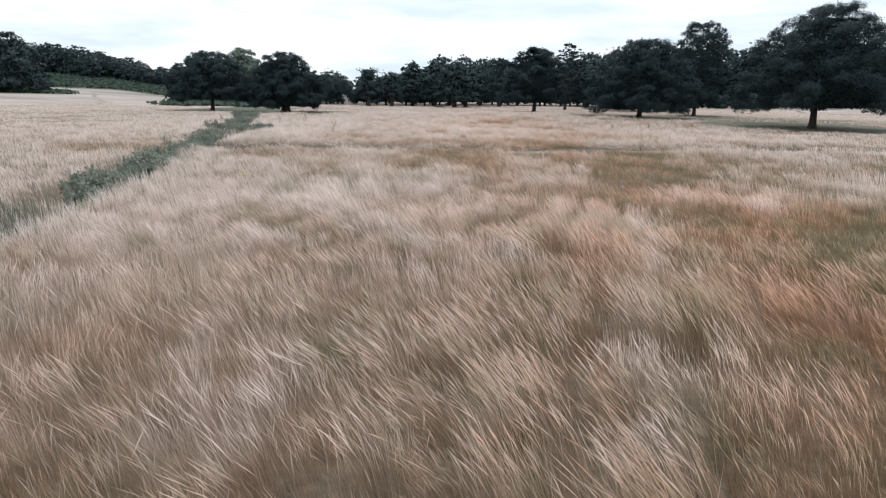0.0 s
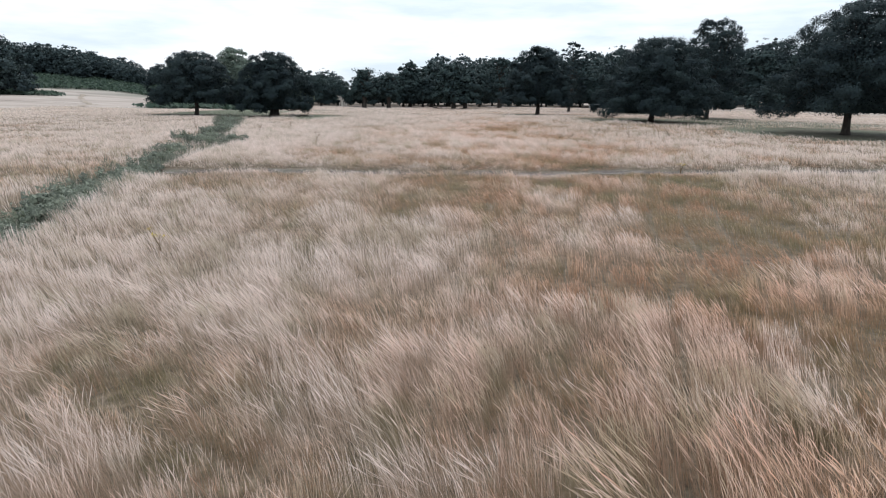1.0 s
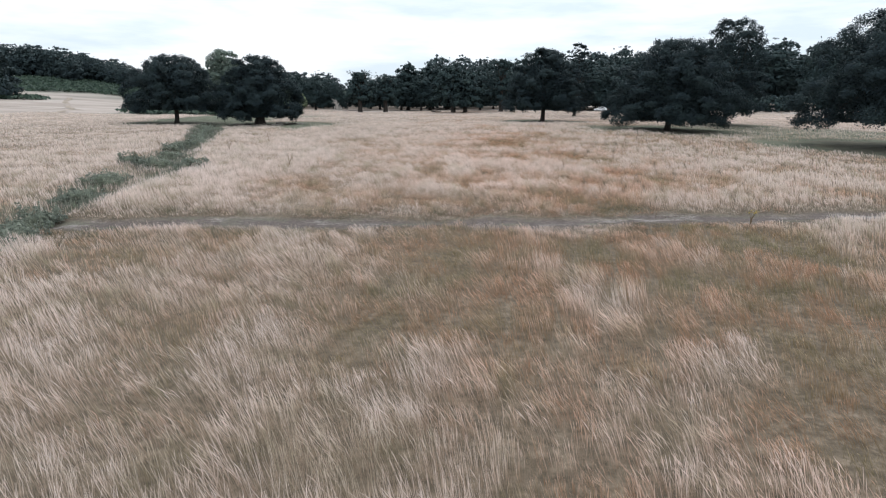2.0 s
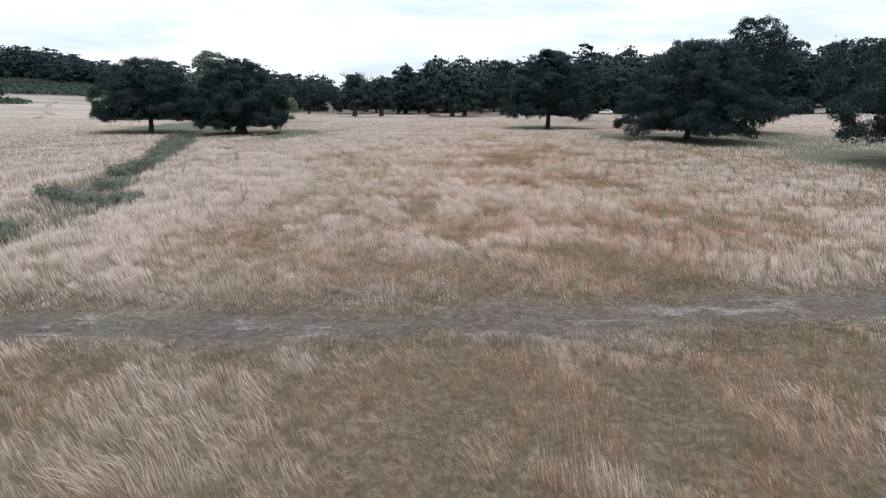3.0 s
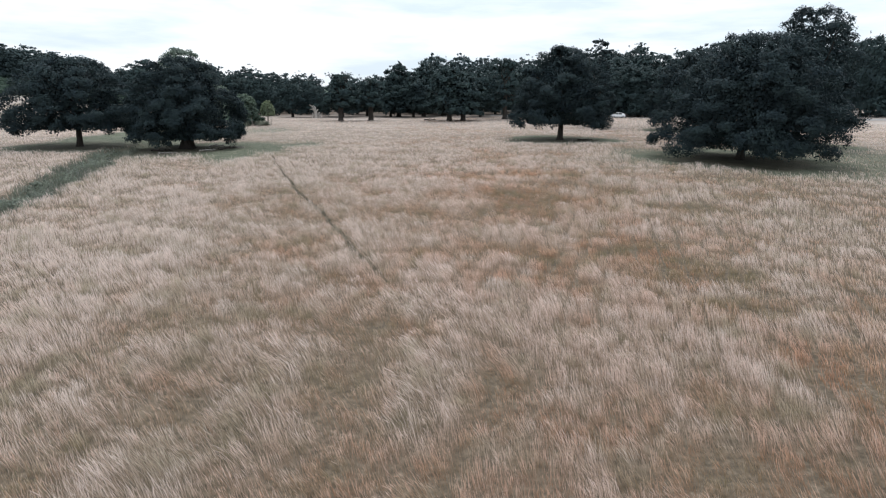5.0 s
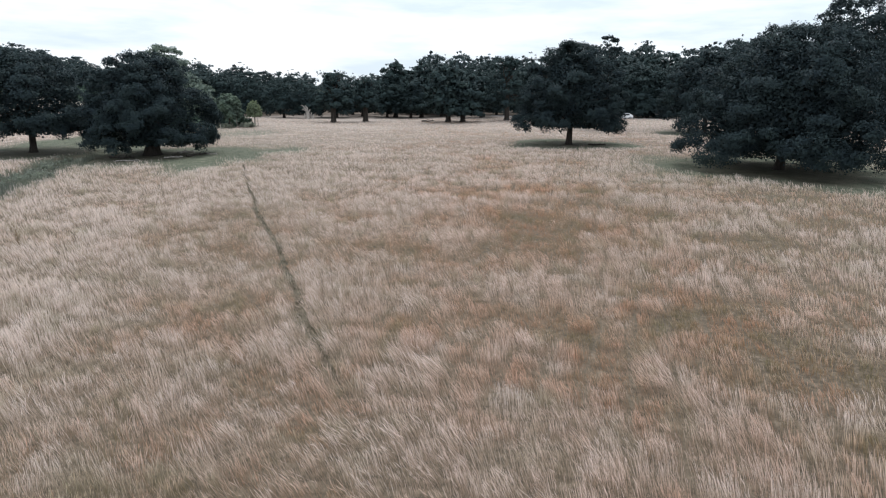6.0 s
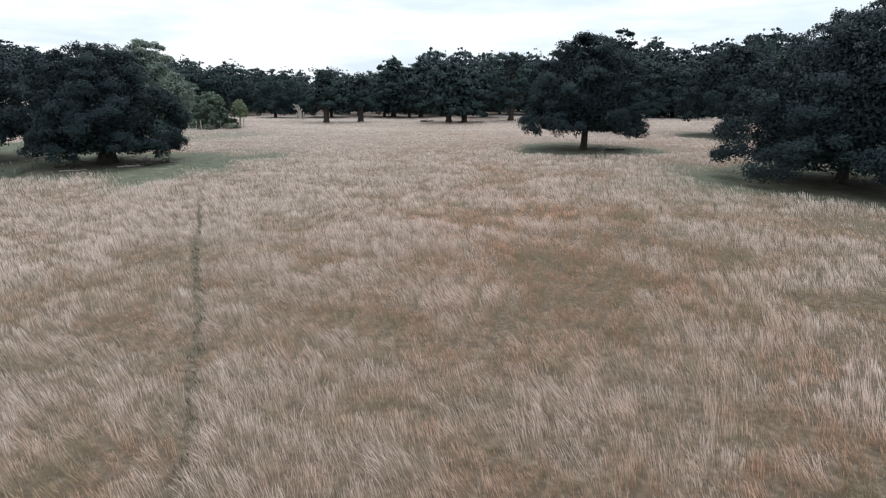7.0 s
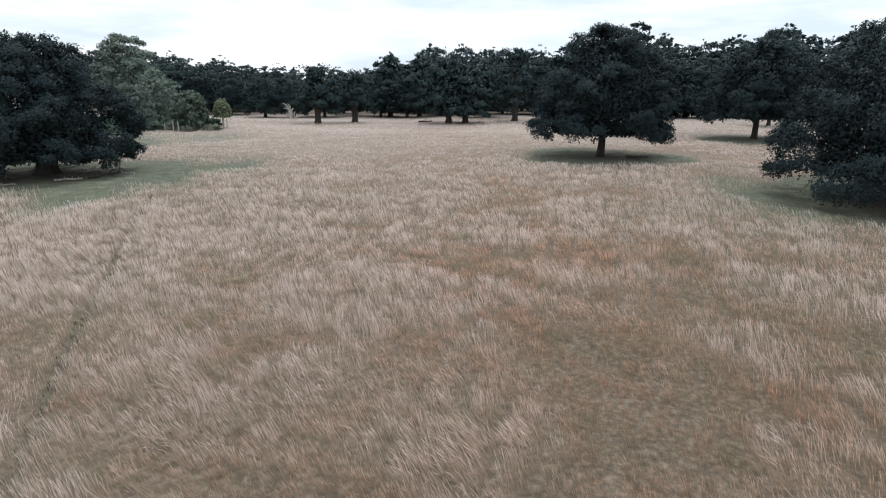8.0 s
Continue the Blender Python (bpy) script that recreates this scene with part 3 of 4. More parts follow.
meadow_d = lambda a, b: 510.0 * (1 + 0.95 * (1 - smooth(14, 20, b))) * (10.0 / np.maximum(reach(a, b), 5.8)) ** 1.62 * open_meadow(a, b) * ahead(a, b) * (1 + (1.15 * wobble(a, b, 0.42, 13.0) - 0.55) * (1 - smooth(14, 30, reach(a, b))))
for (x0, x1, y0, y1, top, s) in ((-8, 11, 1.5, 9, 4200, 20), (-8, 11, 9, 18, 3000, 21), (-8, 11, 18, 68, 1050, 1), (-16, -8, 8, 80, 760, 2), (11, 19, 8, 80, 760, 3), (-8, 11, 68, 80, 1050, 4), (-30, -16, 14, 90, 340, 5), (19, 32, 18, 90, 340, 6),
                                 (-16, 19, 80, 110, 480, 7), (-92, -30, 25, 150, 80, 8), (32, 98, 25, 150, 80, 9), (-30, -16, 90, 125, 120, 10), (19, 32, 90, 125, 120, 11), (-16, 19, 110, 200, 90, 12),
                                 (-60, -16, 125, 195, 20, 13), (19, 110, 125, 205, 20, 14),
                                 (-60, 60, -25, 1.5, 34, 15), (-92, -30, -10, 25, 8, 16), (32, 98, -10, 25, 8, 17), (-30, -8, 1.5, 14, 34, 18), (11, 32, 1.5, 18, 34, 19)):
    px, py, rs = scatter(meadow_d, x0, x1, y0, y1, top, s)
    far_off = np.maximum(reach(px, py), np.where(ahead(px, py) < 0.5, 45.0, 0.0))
    # Tint painted by depth: darker near, for shade between blades; paler farther off.
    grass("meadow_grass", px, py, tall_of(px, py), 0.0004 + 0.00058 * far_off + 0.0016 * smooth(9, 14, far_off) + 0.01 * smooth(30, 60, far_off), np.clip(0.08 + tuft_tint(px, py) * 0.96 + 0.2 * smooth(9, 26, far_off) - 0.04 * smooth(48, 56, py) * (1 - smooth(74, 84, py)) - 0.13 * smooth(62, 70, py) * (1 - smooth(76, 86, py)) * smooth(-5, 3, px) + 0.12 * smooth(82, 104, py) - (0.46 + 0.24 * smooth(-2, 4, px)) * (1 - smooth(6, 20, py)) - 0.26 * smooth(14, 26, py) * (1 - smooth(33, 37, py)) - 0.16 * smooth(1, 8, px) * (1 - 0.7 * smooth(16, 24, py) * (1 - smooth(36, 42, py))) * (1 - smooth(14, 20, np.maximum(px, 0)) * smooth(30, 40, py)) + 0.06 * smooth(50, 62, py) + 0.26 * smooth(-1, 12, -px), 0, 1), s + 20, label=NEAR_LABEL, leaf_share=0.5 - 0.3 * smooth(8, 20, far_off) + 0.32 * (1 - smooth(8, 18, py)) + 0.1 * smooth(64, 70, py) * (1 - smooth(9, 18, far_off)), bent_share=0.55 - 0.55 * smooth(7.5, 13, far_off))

# short grass on the path edges and turf
px, py, rs = scatter(lambda a, b: 520 * (1 - smooth(1.9, 3.2, path_off(a, b))) * (0.3 + 0.7 * smooth(0.35, 0.7, wobble(a, b, 0.9) + 0.3 * smooth(0.3, 1.0, path_off(a, b)))) * (ahead(a, b) > 0.5), -22, 28, 30, 44, 520, 31)
grass("path_grass", px, py, 0.05 + 0.05 * wobble(px, py, 0.8) + 0.12 * smooth(0.7, 1.8, path_off(px, py)), np.full(len(px), 0.011), np.clip(tuft_tint(px, py) - 0.3, 0.0, 1), 41, 0.9, M_STUBBLE, label="short trodden grass beside the worn path", head_share=0.12, leaf_share=0.8, spread=1.2)
px, py, rs = scatter(lambda a, b: 32 * turf_cover(a, b) * (1 - bare_cover(a, b)) * ahead(a, b), -50, 70, 80, 135, 32, 32)
grass("turf_grass", px, py, 0.05 + 0.1 * wobble(px, py, 1.4), np.full(len(px), 0.032), tuft_tint(px, py), 42, 0.7, M_GREENGRASS, label="short grazed green grass below the oaks")

# low green grass in the bottom of the narrow trail
px, py, rs = scatter(lambda a, b: 420 * (trail_off(a, b) < 1.5), -17, 5, 53, 101, 420, 35)
grass("trail_grass", px, py, 0.06 + 0.08 * wobble(px, py, 0.7), np.full(len(px), 0.014), tuft_tint(px, py), 45, 0.8, M_TRAILGRASS, 1.2, label="short dark green grass along a narrow trodden trail")

# rushes along the ditch
px, py, rs = scatter(lambda a, b: 190 * (1 - smooth(0.7, 1.1, ditch_off(a, b) + 0.5 * (wobble(a, b, 1.5) - 0.5))) * (0.12 + 0.88 * smooth(0.46, 0.6, 0.6 * wobble(a, b, 3.2, 4.0) + 0.4 * wobble(a, b, 1.1, 8.0) + 0.1 * smooth(40, 60, b))) * (1 - 0.55 * smooth(33, 38, b) * (1 - smooth(60, 68, b))), -40, -7, 5, 113, 190, 33)
grass("ditch_rushes", px, py, 0.1 + 0.25 * wobble(px, py, 3.2, 4.0) + 0.5 * wobble(px, py, 1.1, 8.0), 0.009 + 0.0007 * nearness(px, py), tuft_tint(px, py), 43, 0.35, M_RUSH, 1.4, label="grey-green rushes growing along a shallow ditch", head_share=0.3, clump=0.75)
# bracken on the hill and by the thicket
px, py, rs = scatter(lambda a, b: 1.6 * fern_cover(a, b) * (fern_cover(a, b) > 0.6), -210, -30, 130, 350, 1.6, 34)
p = np.stack([px, py, height(px, py) + 0.5 + 0.4 * wobble(px, py, 6.0)], 1)
bracken = new("bracken", sprigs(p, rs.normal(size=(len(px), 3)) * 0.5 + [0, -0.4, 1], 1.5, rs, M_BRACKEN, "bracken"))
tagged(bracken, "green bracken covering the rising ground below the wood", "bracken", kind="stuff")

# ---- free-standing oaks ----
OAKS = "oaks standing in the meadow"
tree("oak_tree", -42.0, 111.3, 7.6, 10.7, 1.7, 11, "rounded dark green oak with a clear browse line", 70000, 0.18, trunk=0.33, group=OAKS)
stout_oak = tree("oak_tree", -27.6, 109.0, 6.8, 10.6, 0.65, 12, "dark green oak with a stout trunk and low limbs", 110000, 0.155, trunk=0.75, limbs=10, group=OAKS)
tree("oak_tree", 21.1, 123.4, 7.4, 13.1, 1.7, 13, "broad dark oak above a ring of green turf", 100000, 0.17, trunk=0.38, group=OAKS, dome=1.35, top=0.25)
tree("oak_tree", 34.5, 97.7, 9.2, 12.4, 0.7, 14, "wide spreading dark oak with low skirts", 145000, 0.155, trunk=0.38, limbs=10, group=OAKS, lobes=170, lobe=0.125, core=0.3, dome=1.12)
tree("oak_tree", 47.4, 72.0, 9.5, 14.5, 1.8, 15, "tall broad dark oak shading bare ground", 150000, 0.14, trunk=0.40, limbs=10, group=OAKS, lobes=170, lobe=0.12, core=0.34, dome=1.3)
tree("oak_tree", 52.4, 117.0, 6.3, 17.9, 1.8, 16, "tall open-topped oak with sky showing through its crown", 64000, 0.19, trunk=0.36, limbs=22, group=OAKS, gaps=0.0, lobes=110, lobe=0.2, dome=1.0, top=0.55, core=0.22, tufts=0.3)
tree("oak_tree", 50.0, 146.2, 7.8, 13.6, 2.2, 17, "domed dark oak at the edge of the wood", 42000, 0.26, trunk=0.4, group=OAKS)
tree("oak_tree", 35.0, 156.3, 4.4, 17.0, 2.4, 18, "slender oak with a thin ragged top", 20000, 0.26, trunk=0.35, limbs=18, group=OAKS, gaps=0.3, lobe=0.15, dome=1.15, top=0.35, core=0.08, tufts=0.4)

# low limbs of the stout oak, sweeping out close above the turf
for (lx, ly, lz, lr) in ((-4.6, -1.2, 1.5, 0.17), (-3.4, -2.0, 1.1, 0.13), (3.9, -1.6, 1.5, 0.15)):
    us = np.linspace(0, 1, 8)
    line = np.stack([lx * us, ly * us + 0.15 * np.sin(us * 6), 2.0 + (lz - 2.0) * us - 0.9 * np.sin(us * 2.9) * us + 0.08 * np.sin(us * 14)], 1)
    v, f = tube(line, lr * (1 - 0.75 * us), 7, 0.15, int(10 * lr * 100))
    part("low_limb", poly_mesh("low_limb", v, f, M_BARK), None, stout_oak)

# ---- trees along the far edge ----
EDGE = "trees along the wood's edge"


def stag_limbs(root, R, H, seed):
    """Bare crooked limbs that stand above a crown, each with small sprays of leaves."""
    rs = np.random.RandomState(seed)
    for k in range(6):
        a, out = rs.rand() * 6.28, R * rs.uniform(0.25, 0.75)
        us = np.linspace(0, 1, 8)
        bend = 0.35 * np.sin(us * rs.uniform(4, 7) + a)
        line = np.stack([out * us * math.cos(a) + bend, out * us * math.sin(a), H * (0.6 + us * rs.uniform(0.3, 0.46)) - 0.5 * us ** 3], 1)
        v, f = tube(line, 0.17 * (1 - us) + 0.05, 6, 0.15, seed + k)
        twigs = [(v, f)]
        tips = [line[-1]]
        for q in (4, 5, 6):
            e = line[q] + rs.normal(size=3) * np.array([0.9, 0.9, 0.35]) + [0, 0, 0.35]
            tips.append(e)
            twigs.append(tube(np.linspace(line[q], e, 4), [0.09, 0.07, 0.06, 0.04], 5, 0.1, q))
        v, f = join(twigs)
        limb = part("bare_limb", poly_mesh("bare_limb", v, f, M_BARK), None, root, "bare crooked limb")
        tips = np.array(tips)
        p = tips[rs.randint(0, len(tips), 130)] + rs.normal(size=(130, 3)) * np.array([0.42, 0.42, 0.26])
        part("foliage", sprigs(p, rs.normal(size=(130, 3)) + [0, 0, 0.5], 0.3, rs, M_WOODLEAF_HAZED, "foliage"), None, limb)


for k, (ex, ey, er, eh, ez) in enumerate(((-20.4, 182.0, 4.8, 11.0, 3.0), (-13.6, 187.5, 3.6, 10.5, 3.4), (6.4, 184.0, 6.6, 12.8, 1.5), (9.9, 184.6, 6.0, 11.6, 1.4), (21.0, 190.0, 5.6, 15.0, 3.2), (-8.0, 214.0, 6.0, 15.0, 3.0), (-0.5, 214.0, 5.5, 14.5, 3.0))):
    airy = k in (0, 1, 4)
    ob = tree("edge_tree", ex, ey, er, eh, ez, 30 + k, "broadleaf tree with bare stag-headed limbs above its crown" if airy else "dark broadleaf tree with a bare trunk at the wood's edge", 9000, 0.5 if not airy else 0.46, M_WOODLEAF_HAZED,
              trunk=0.62, limbs=8, group=EDGE, lobes=46, lobe=0.24, gaps=0.45 if airy else 0.0, core=0.1 if airy else 0.2, tufts=0.4, lift=1.05)
    if airy:
        stag_limbs(ob, er, eh, 70 + k)
tree("willow_tree", -58.6, 183.6, 7.4, 16.6, 1.0, 40, "pale grey-green feathery willow behind the oaks", 36000, 0.3, M_WILLOW, trunk=0.4, lobes=60, lobe=0.25)
tree("small_tree", -36.2, 158.0, 3.0, 6.3, 1.6, 41, "small dark round-headed tree in rough grass", 7000, 0.3, M_MID, trunk=0.16, limbs=5)
tree("bushy_tree", -49.0, 174.0, 5.4, 9.6, 0.4, 42, "pale green bushy tree in the thicket", 6500, 0.36, M_WILLOW, trunk=0.16, limbs=5)
tree("sapling", -33.1, 163.8, 1.6, 4.9, 1.7, 43, "young bright green sapling beside a post", 2600, 0.25, M_YOUNG, bark=M_POST, trunk=0.16, limbs=4)
tree("large_tree", -143.0, 200.0, 12.0, 19.0, 0.5, 44, "large green tree with drooping skirts near the bracken", 26000, 0.55, M_HILLLEAF_HAZED, trunk=0.7)

# ---- the wood behind: a few grown shapes, set out as single trees ----
SHAPES = []
for k in range(9):
    low = (0.12, 0.09, 0.04)[k // 3]
    p, d, cen, rs, grow, soft = crown_cloud(1.0, 2.2, low, (14000, 9000, 4200)[k // 3], 60 + k, lobes=60, lobe=(0.21, 0.18, 0.22)[k % 3], gaps=(0.0, 0.1, 0.0)[k % 3], tufts=0.5, even=0.7, core=0.32, lift=1.04, top=(0.35, 0.45, 0.3)[k % 3])
    SHAPES.append((sprigs(p, d, (0.049, 0.062, 0.09)[k // 3] * grow, rs, M_HILLLEAF_HAZED if k > 5 else M_WOODLEAF_HAZED, "crown", 0.8, soft), rs))


def wood_top(az):
    """Height of the wood along the skyline, by direction."""
    return np.interp(az, [-0.75, -0.5, -0.34, -0.26, -0.2, -0.15, -0.09, 0.0, 0.05, 0.11, 0.2, 0.3, 0.36, 0.45, 0.55, 0.75, 1.0],
                    [20, 17, 15, 14, 12, 11, 13.4, 16.0, 16.3, 17.2, 19, 20, 20, 21, 22, 23, 22])


def road_mid(px):
    u = (px - 20.0) / 220.0
    return 217.0 - 24.0 * u - 14.0 * math.sin(u * 3.1)


WOOD = "trees of the wood behind the meadow"
rs = np.random.RandomState(77)
v_t, f_t = tube(np.array([(0, 0, -0.3), (0, 0, 0.3), (0.02, 0, 1.2), (0, 0.02, 2.4), (0, 0, 6)]), [0.6, 0.45, 0.36, 0.32, 0.15], 8, 0.15, 3)
trunk_me = poly_mesh("trunk", v_t, f_t, M_BARK)


def wood_tree(wx, wy, wr, wh, k, row=0):
    root = new("woodland_tree")
    root.matrix_world = pose(wx, wy, float(height(wx, wy)))
    part("trunk", trunk_me, None, root)
    c = part("crown", SHAPES[3 * row + int(rs.randint(3))][0], None, root)
    c.scale = (wr, wr, wh / 2.2)
    c.rotation_euler = (0, 0, rs.rand() * 6.28)
    return tagged(root, "dark green broadleaf tree in a dense wood", "tree", WOOD)


k = 0
for row, (yy, step, f) in enumerate(((212, 8.6, 0.80), (232, 9.5, 0.96), (256, 10.5, 1.08))):
    wx = -90.0 if row else -66.0
    while wx < 235 + 20 * row:
        ty = yy + rs.uniform(-8, 8) - 0.12 * max(0, wx - 40)
        if wx > 72:
            if row == 0:
                wx += step
                continue
            ty += 26
        if abs(ty - road_mid(wx)) < 9 and wx > 18:
            ty = road_mid(wx) + 9 + 3 * row
        az = (wx - 1) / (ty - 22)
        th = 1.06 * float(wood_top(az)) * (1.08 if wx > 72 else 1.0) * f * rs.uniform(0.82, 1.06) - float(height(wx, ty)) * 0.5
        wood_tree(wx, ty, th * rs.uniform(0.42, 0.62), th, k, row)
        k += 1
        wx += step * rs.uniform(0.7, 1.4)
for (wx, ty, wr, wh) in ((128.0, 208.0, 6.0, 22.5), (95.5, 227.0, 5.5, 22.5), (140.0, 205.0, 6.5, 19.0), (72.0, 181.0, 5.6, 19.0), (6.0, 226.0, 4.6, 17.2)):
    wood_tree(wx, ty, wr, wh, k, 0)
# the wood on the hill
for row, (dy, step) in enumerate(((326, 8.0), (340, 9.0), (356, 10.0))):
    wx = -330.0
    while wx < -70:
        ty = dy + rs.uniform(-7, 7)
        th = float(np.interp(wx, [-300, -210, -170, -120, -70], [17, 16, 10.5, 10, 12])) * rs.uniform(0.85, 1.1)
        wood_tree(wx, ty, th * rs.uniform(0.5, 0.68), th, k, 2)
        k += 1
        wx += step * rs.uniform(0.7, 1.3)


# ---- bleached dead tree, fallen wood, posts ----
def dead_tree(x, y, seed):
    rs = np.random.RandomState(seed)
    root = new("dead_tree")
    root.matrix_world = pose(x, y, float(height(x, y))) @ Matrix.Scale(0.62, 4)
    zs = np.linspace(-0.3, 3.4, 7)
    v, f = tube(np.stack([0.12 * np.sin(zs), 0.05 * zs, zs], 1), [0.95, 0.8, 0.66, 0.6, 0.55, 0.42, 0.2], 10, 0.25, seed)
    part("trunk", poly_mesh("trunk", v, f, M_DEAD), None, root, "hollow bleached trunk")
    for (sx, sh, sr) in ((-1.5, 2.4, 0.3), (1.3, 2.7, 0.42), (2.1, 2.1, 0.3)):
        zs = np.linspace(-0.3, sh, 6)
        v, f = tube(np.stack([sx + 0.18 * np.sin(2 * zs + sx), 0.1 * zs, zs], 1), sr * np.linspace(1.2, 0.5, 6), 8, 0.25, seed + 3)
        part("stub", poly_mesh("stub", v, f, M_DEAD), None, root, "splintered standing stub")
    for (dx, dz, h0, bow) in ((-2.3, 2.6, 1.3, 0.9), (-1.5, -0.9, 1.6, 0.9), (-1.7, 2.4, 2.2, 0.2), (0.9, 1.6, 2.4, 0.4), (-0.8, 2.8, 2.8, 0.3), (-2.3, 3.4, 2.4, 0.5)):
        us = np.linspace(0, 1, 7)
        line = np.stack([dx * us + 0.25 * np.sin(us * 7 + seed), 0.5 * rs.normal() * us, h0 + dz * us + bow * np.sin(us * 3.14)], 1)
        v, f = tube(line, 0.3 * (1 - us) + 0.09, 7, 0.25, rs.randint(999))
        part("limb", poly_mesh("limb", v, f, M_DEAD), None, root, "broken bleached limb")
    return tagged(root, "bleached dead tree with broken curling limbs", "dead tree")


dead_tree(-29.0, 195.0, 4)


def log(x, y, length, r, turn, seed, label, mat=M_BARK):
    rs = np.random.RandomState(seed)
    us = np.linspace(-0.5, 0.5, 9)
    line = np.stack([length * us, 0.12 * length * np.sin(us * 4), r * 0.8 + 0.25 * np.abs(np.sin(us * 5 + seed)) * r * 3], 1)
    v, f = tube(line, r * (1.0 - 0.5 * (us + 0.5)), 8, 0.2, seed)
    twigs = [(v, f)]
    for k in range(3):
        a = line[3 + 2 * k]
        e = a + np.array([rs.uniform(-0.3, 0.8), rs.uniform(-0.6, 0.6), rs.uniform(0.3, 0.9)]) * length * 0.22
        twigs.append(tube(np.linspace(a, e, 4), r * np.array([0.5, 0.4, 0.3, 0.12]), 6, 0.2, seed + k))
    v, f = join(twigs)
    ob = part("fallen_branch", poly_mesh("fallen_branch", v, f, mat), None)
    ob.matrix_world = pose(x, y, float(height(x, y)), 0, 0, turn)
    return tagged(ob, label, "branch")


log(-23.9, 105.6, 1.7, 0.09, 12, 2, "pale fallen branch lying below the stout oak", M_DEAD)
log(-29.2, 105.6, 2.4, 0.1, -14, 3, "dark fallen branch on shaded ground")
log(-22.4, 107.8, 2.6, 0.13, 50, 5, "short dark branch beside the stout oak")
log(-24.6, 110.4, 1.7, 0.15, 20, 8, "short white barkless log below the stout oak", M_DEAD)
log(-27.6, 103.6, 2.0, 0.07, 8, 9, "pale thin fallen branch on the shaded turf", M_DEAD)
log(-21.4, 109.2, 1.6, 0.08, -35, 10, "thin forked fallen branch on the turf", M_DEAD)
log(1.5, 187.0, 3.0, 0.2, 5, 6, "dark log lying in the dry grass")
log(24.5, 121.8, 2.2, 0.1, -20, 7, "thin dead branch under the broad oak")


def post(x, y, h, tilt):
    bm = bmesh.new()
    bmesh.ops.create_cone(bm, cap_ends=True, segments=8, radius1=0.075, radius2=0.065, depth=h + 0.3, matrix=Matrix.Translation((0, 0, h / 2 - 0.15)))
    for v in bm.verts:
        if v.co.z > h * 0.9:
            v.co.z += 0.06 * v.co.x / 0.065
    ob = part("wooden_post", bm, M_POST)
    ob.matrix_world = pose(x, y, float(height(x, y)), tilt, tilt * 0.5, 20)
    return tagged(ob, "weathered grey wooden post in rough grass", "post", "posts by the thicket")


for (qx, qy, qh, qt) in ((-36.9, 152.9, 1.8, 2), (-36.0, 152.7, 1.8, -2), (-38.5, 153.6, 1.4, 3), (-32.4, 163.6, 1.7, 1), (-35.0, 158.8, 3.0, -2)):
    post(qx, qy, qh, qt)


# ---- bushes ----
def bush(name, x, y, r, h, seed, label, leaf, count=900, size=0.3):
    rs = np.random.RandomState(seed)
    root = new(name)
    root.matrix_world = pose(x, y, float(height(x, y)))
    p, d, cen, rs, grow, soft = crown_cloud(r, h, 0.02, count, seed, lobes=22, lobe=0.34, top=0.35)
    part("foliage", sprigs(p, d, size * grow, rs, leaf, "foliage", 0.8, soft), None, root)
    stems = []
    for k in range(5):
        c = cen[rs.randint(len(cen))]
        stems.append(tube(np.linspace((0.05 * k - 0.1, 0, -0.05), c * 0.9, 4), [0.05, 0.04, 0.03, 0.015], 6, 0.1, k))
    v, f = join(stems)
    part("stems", poly_mesh("stems", v, f, M_BARK), None, root)
    return tagged(root, label, "bush")


for k, (bx, by, br, bh) in enumerate(((-15.8, 40.2, 1.3, 0.9), (-17.5, 45.6, 1.5, 0.9), (-18.6, 53.7, 1.6, 1.0), (-19.9, 59.2, 1.3, 0.9), (-15.4, 51.9, 1.2, 0.95), (-20.7, 54.4, 0.9, 0.6), (-14.4, 35.5, 0.9, 0.6), (-13.8, 33.0, 1.2, 0.8), (-13.9, 30.4, 1.2, 0.7), (-13.0, 27.2, 1.3, 0.8), (-12.5, 22.4, 1.3, 0.8), (-12.0, 20.0, 1.0, 0.6), (-23.4, 72.9, 1.4, 0.9), (-28.4, 91.0, 1.6, 1.0), (-12.2, 24.5, 1.0, 0.7))):
    bush("ditch_bush", bx, by, br, bh, 90 + k, "low grey-green bush growing in the ditch", M_SCRUB, 4200, 0.07)
rs = np.random.RandomState(19)
for k in range(34):
    by = 19.0 + 2.55 * k + rs.uniform(-0.8, 0.8)
    if 33 < by < 64:
        continue
    lush = float(wobble(np.array(0.0), np.array(by), 7.0, 31.0))
    bx = float(np.interp(by, DITCH_Y, DITCH_X)) + rs.uniform(-0.6, 0.6) * float(np.interp(by, DITCH_Y, DITCH_W))
    bush("ditch_bush", bx, by, rs.uniform(0.55, 0.85) + 0.4 * lush, rs.uniform(0.35, 0.6) + 0.4 * lush, 200 + k, "low grey-green bush growing in the ditch", M_SCRUB, 1500, 0.095)
for k, (bx, by, br, bh) in enumerate(((-52.0, 166.0, 3.6, 2.2), (-46.0, 168.0, 3.4, 1.8), (-40.5, 169.0, 3.0, 1.6), (-58.0, 158.0, 3.0, 2.6), (-36.5, 166.0, 2.2, 1.5), (-64.0, 166.0, 4.0, 3.5), (-43.5, 160.5, 2.2, 0.9), (-39.5, 157.5, 2.0, 0.9), (-33.0, 158.0, 1.8, 0.9), (-36.0, 155.5, 1.6, 0.7))):
    bush("thicket_bush", bx, by, br, bh, 100 + k, "rough green bush in the thicket behind the oaks", M_RUSH if k > 5 else M_BRACKEN, 2400, 0.3)

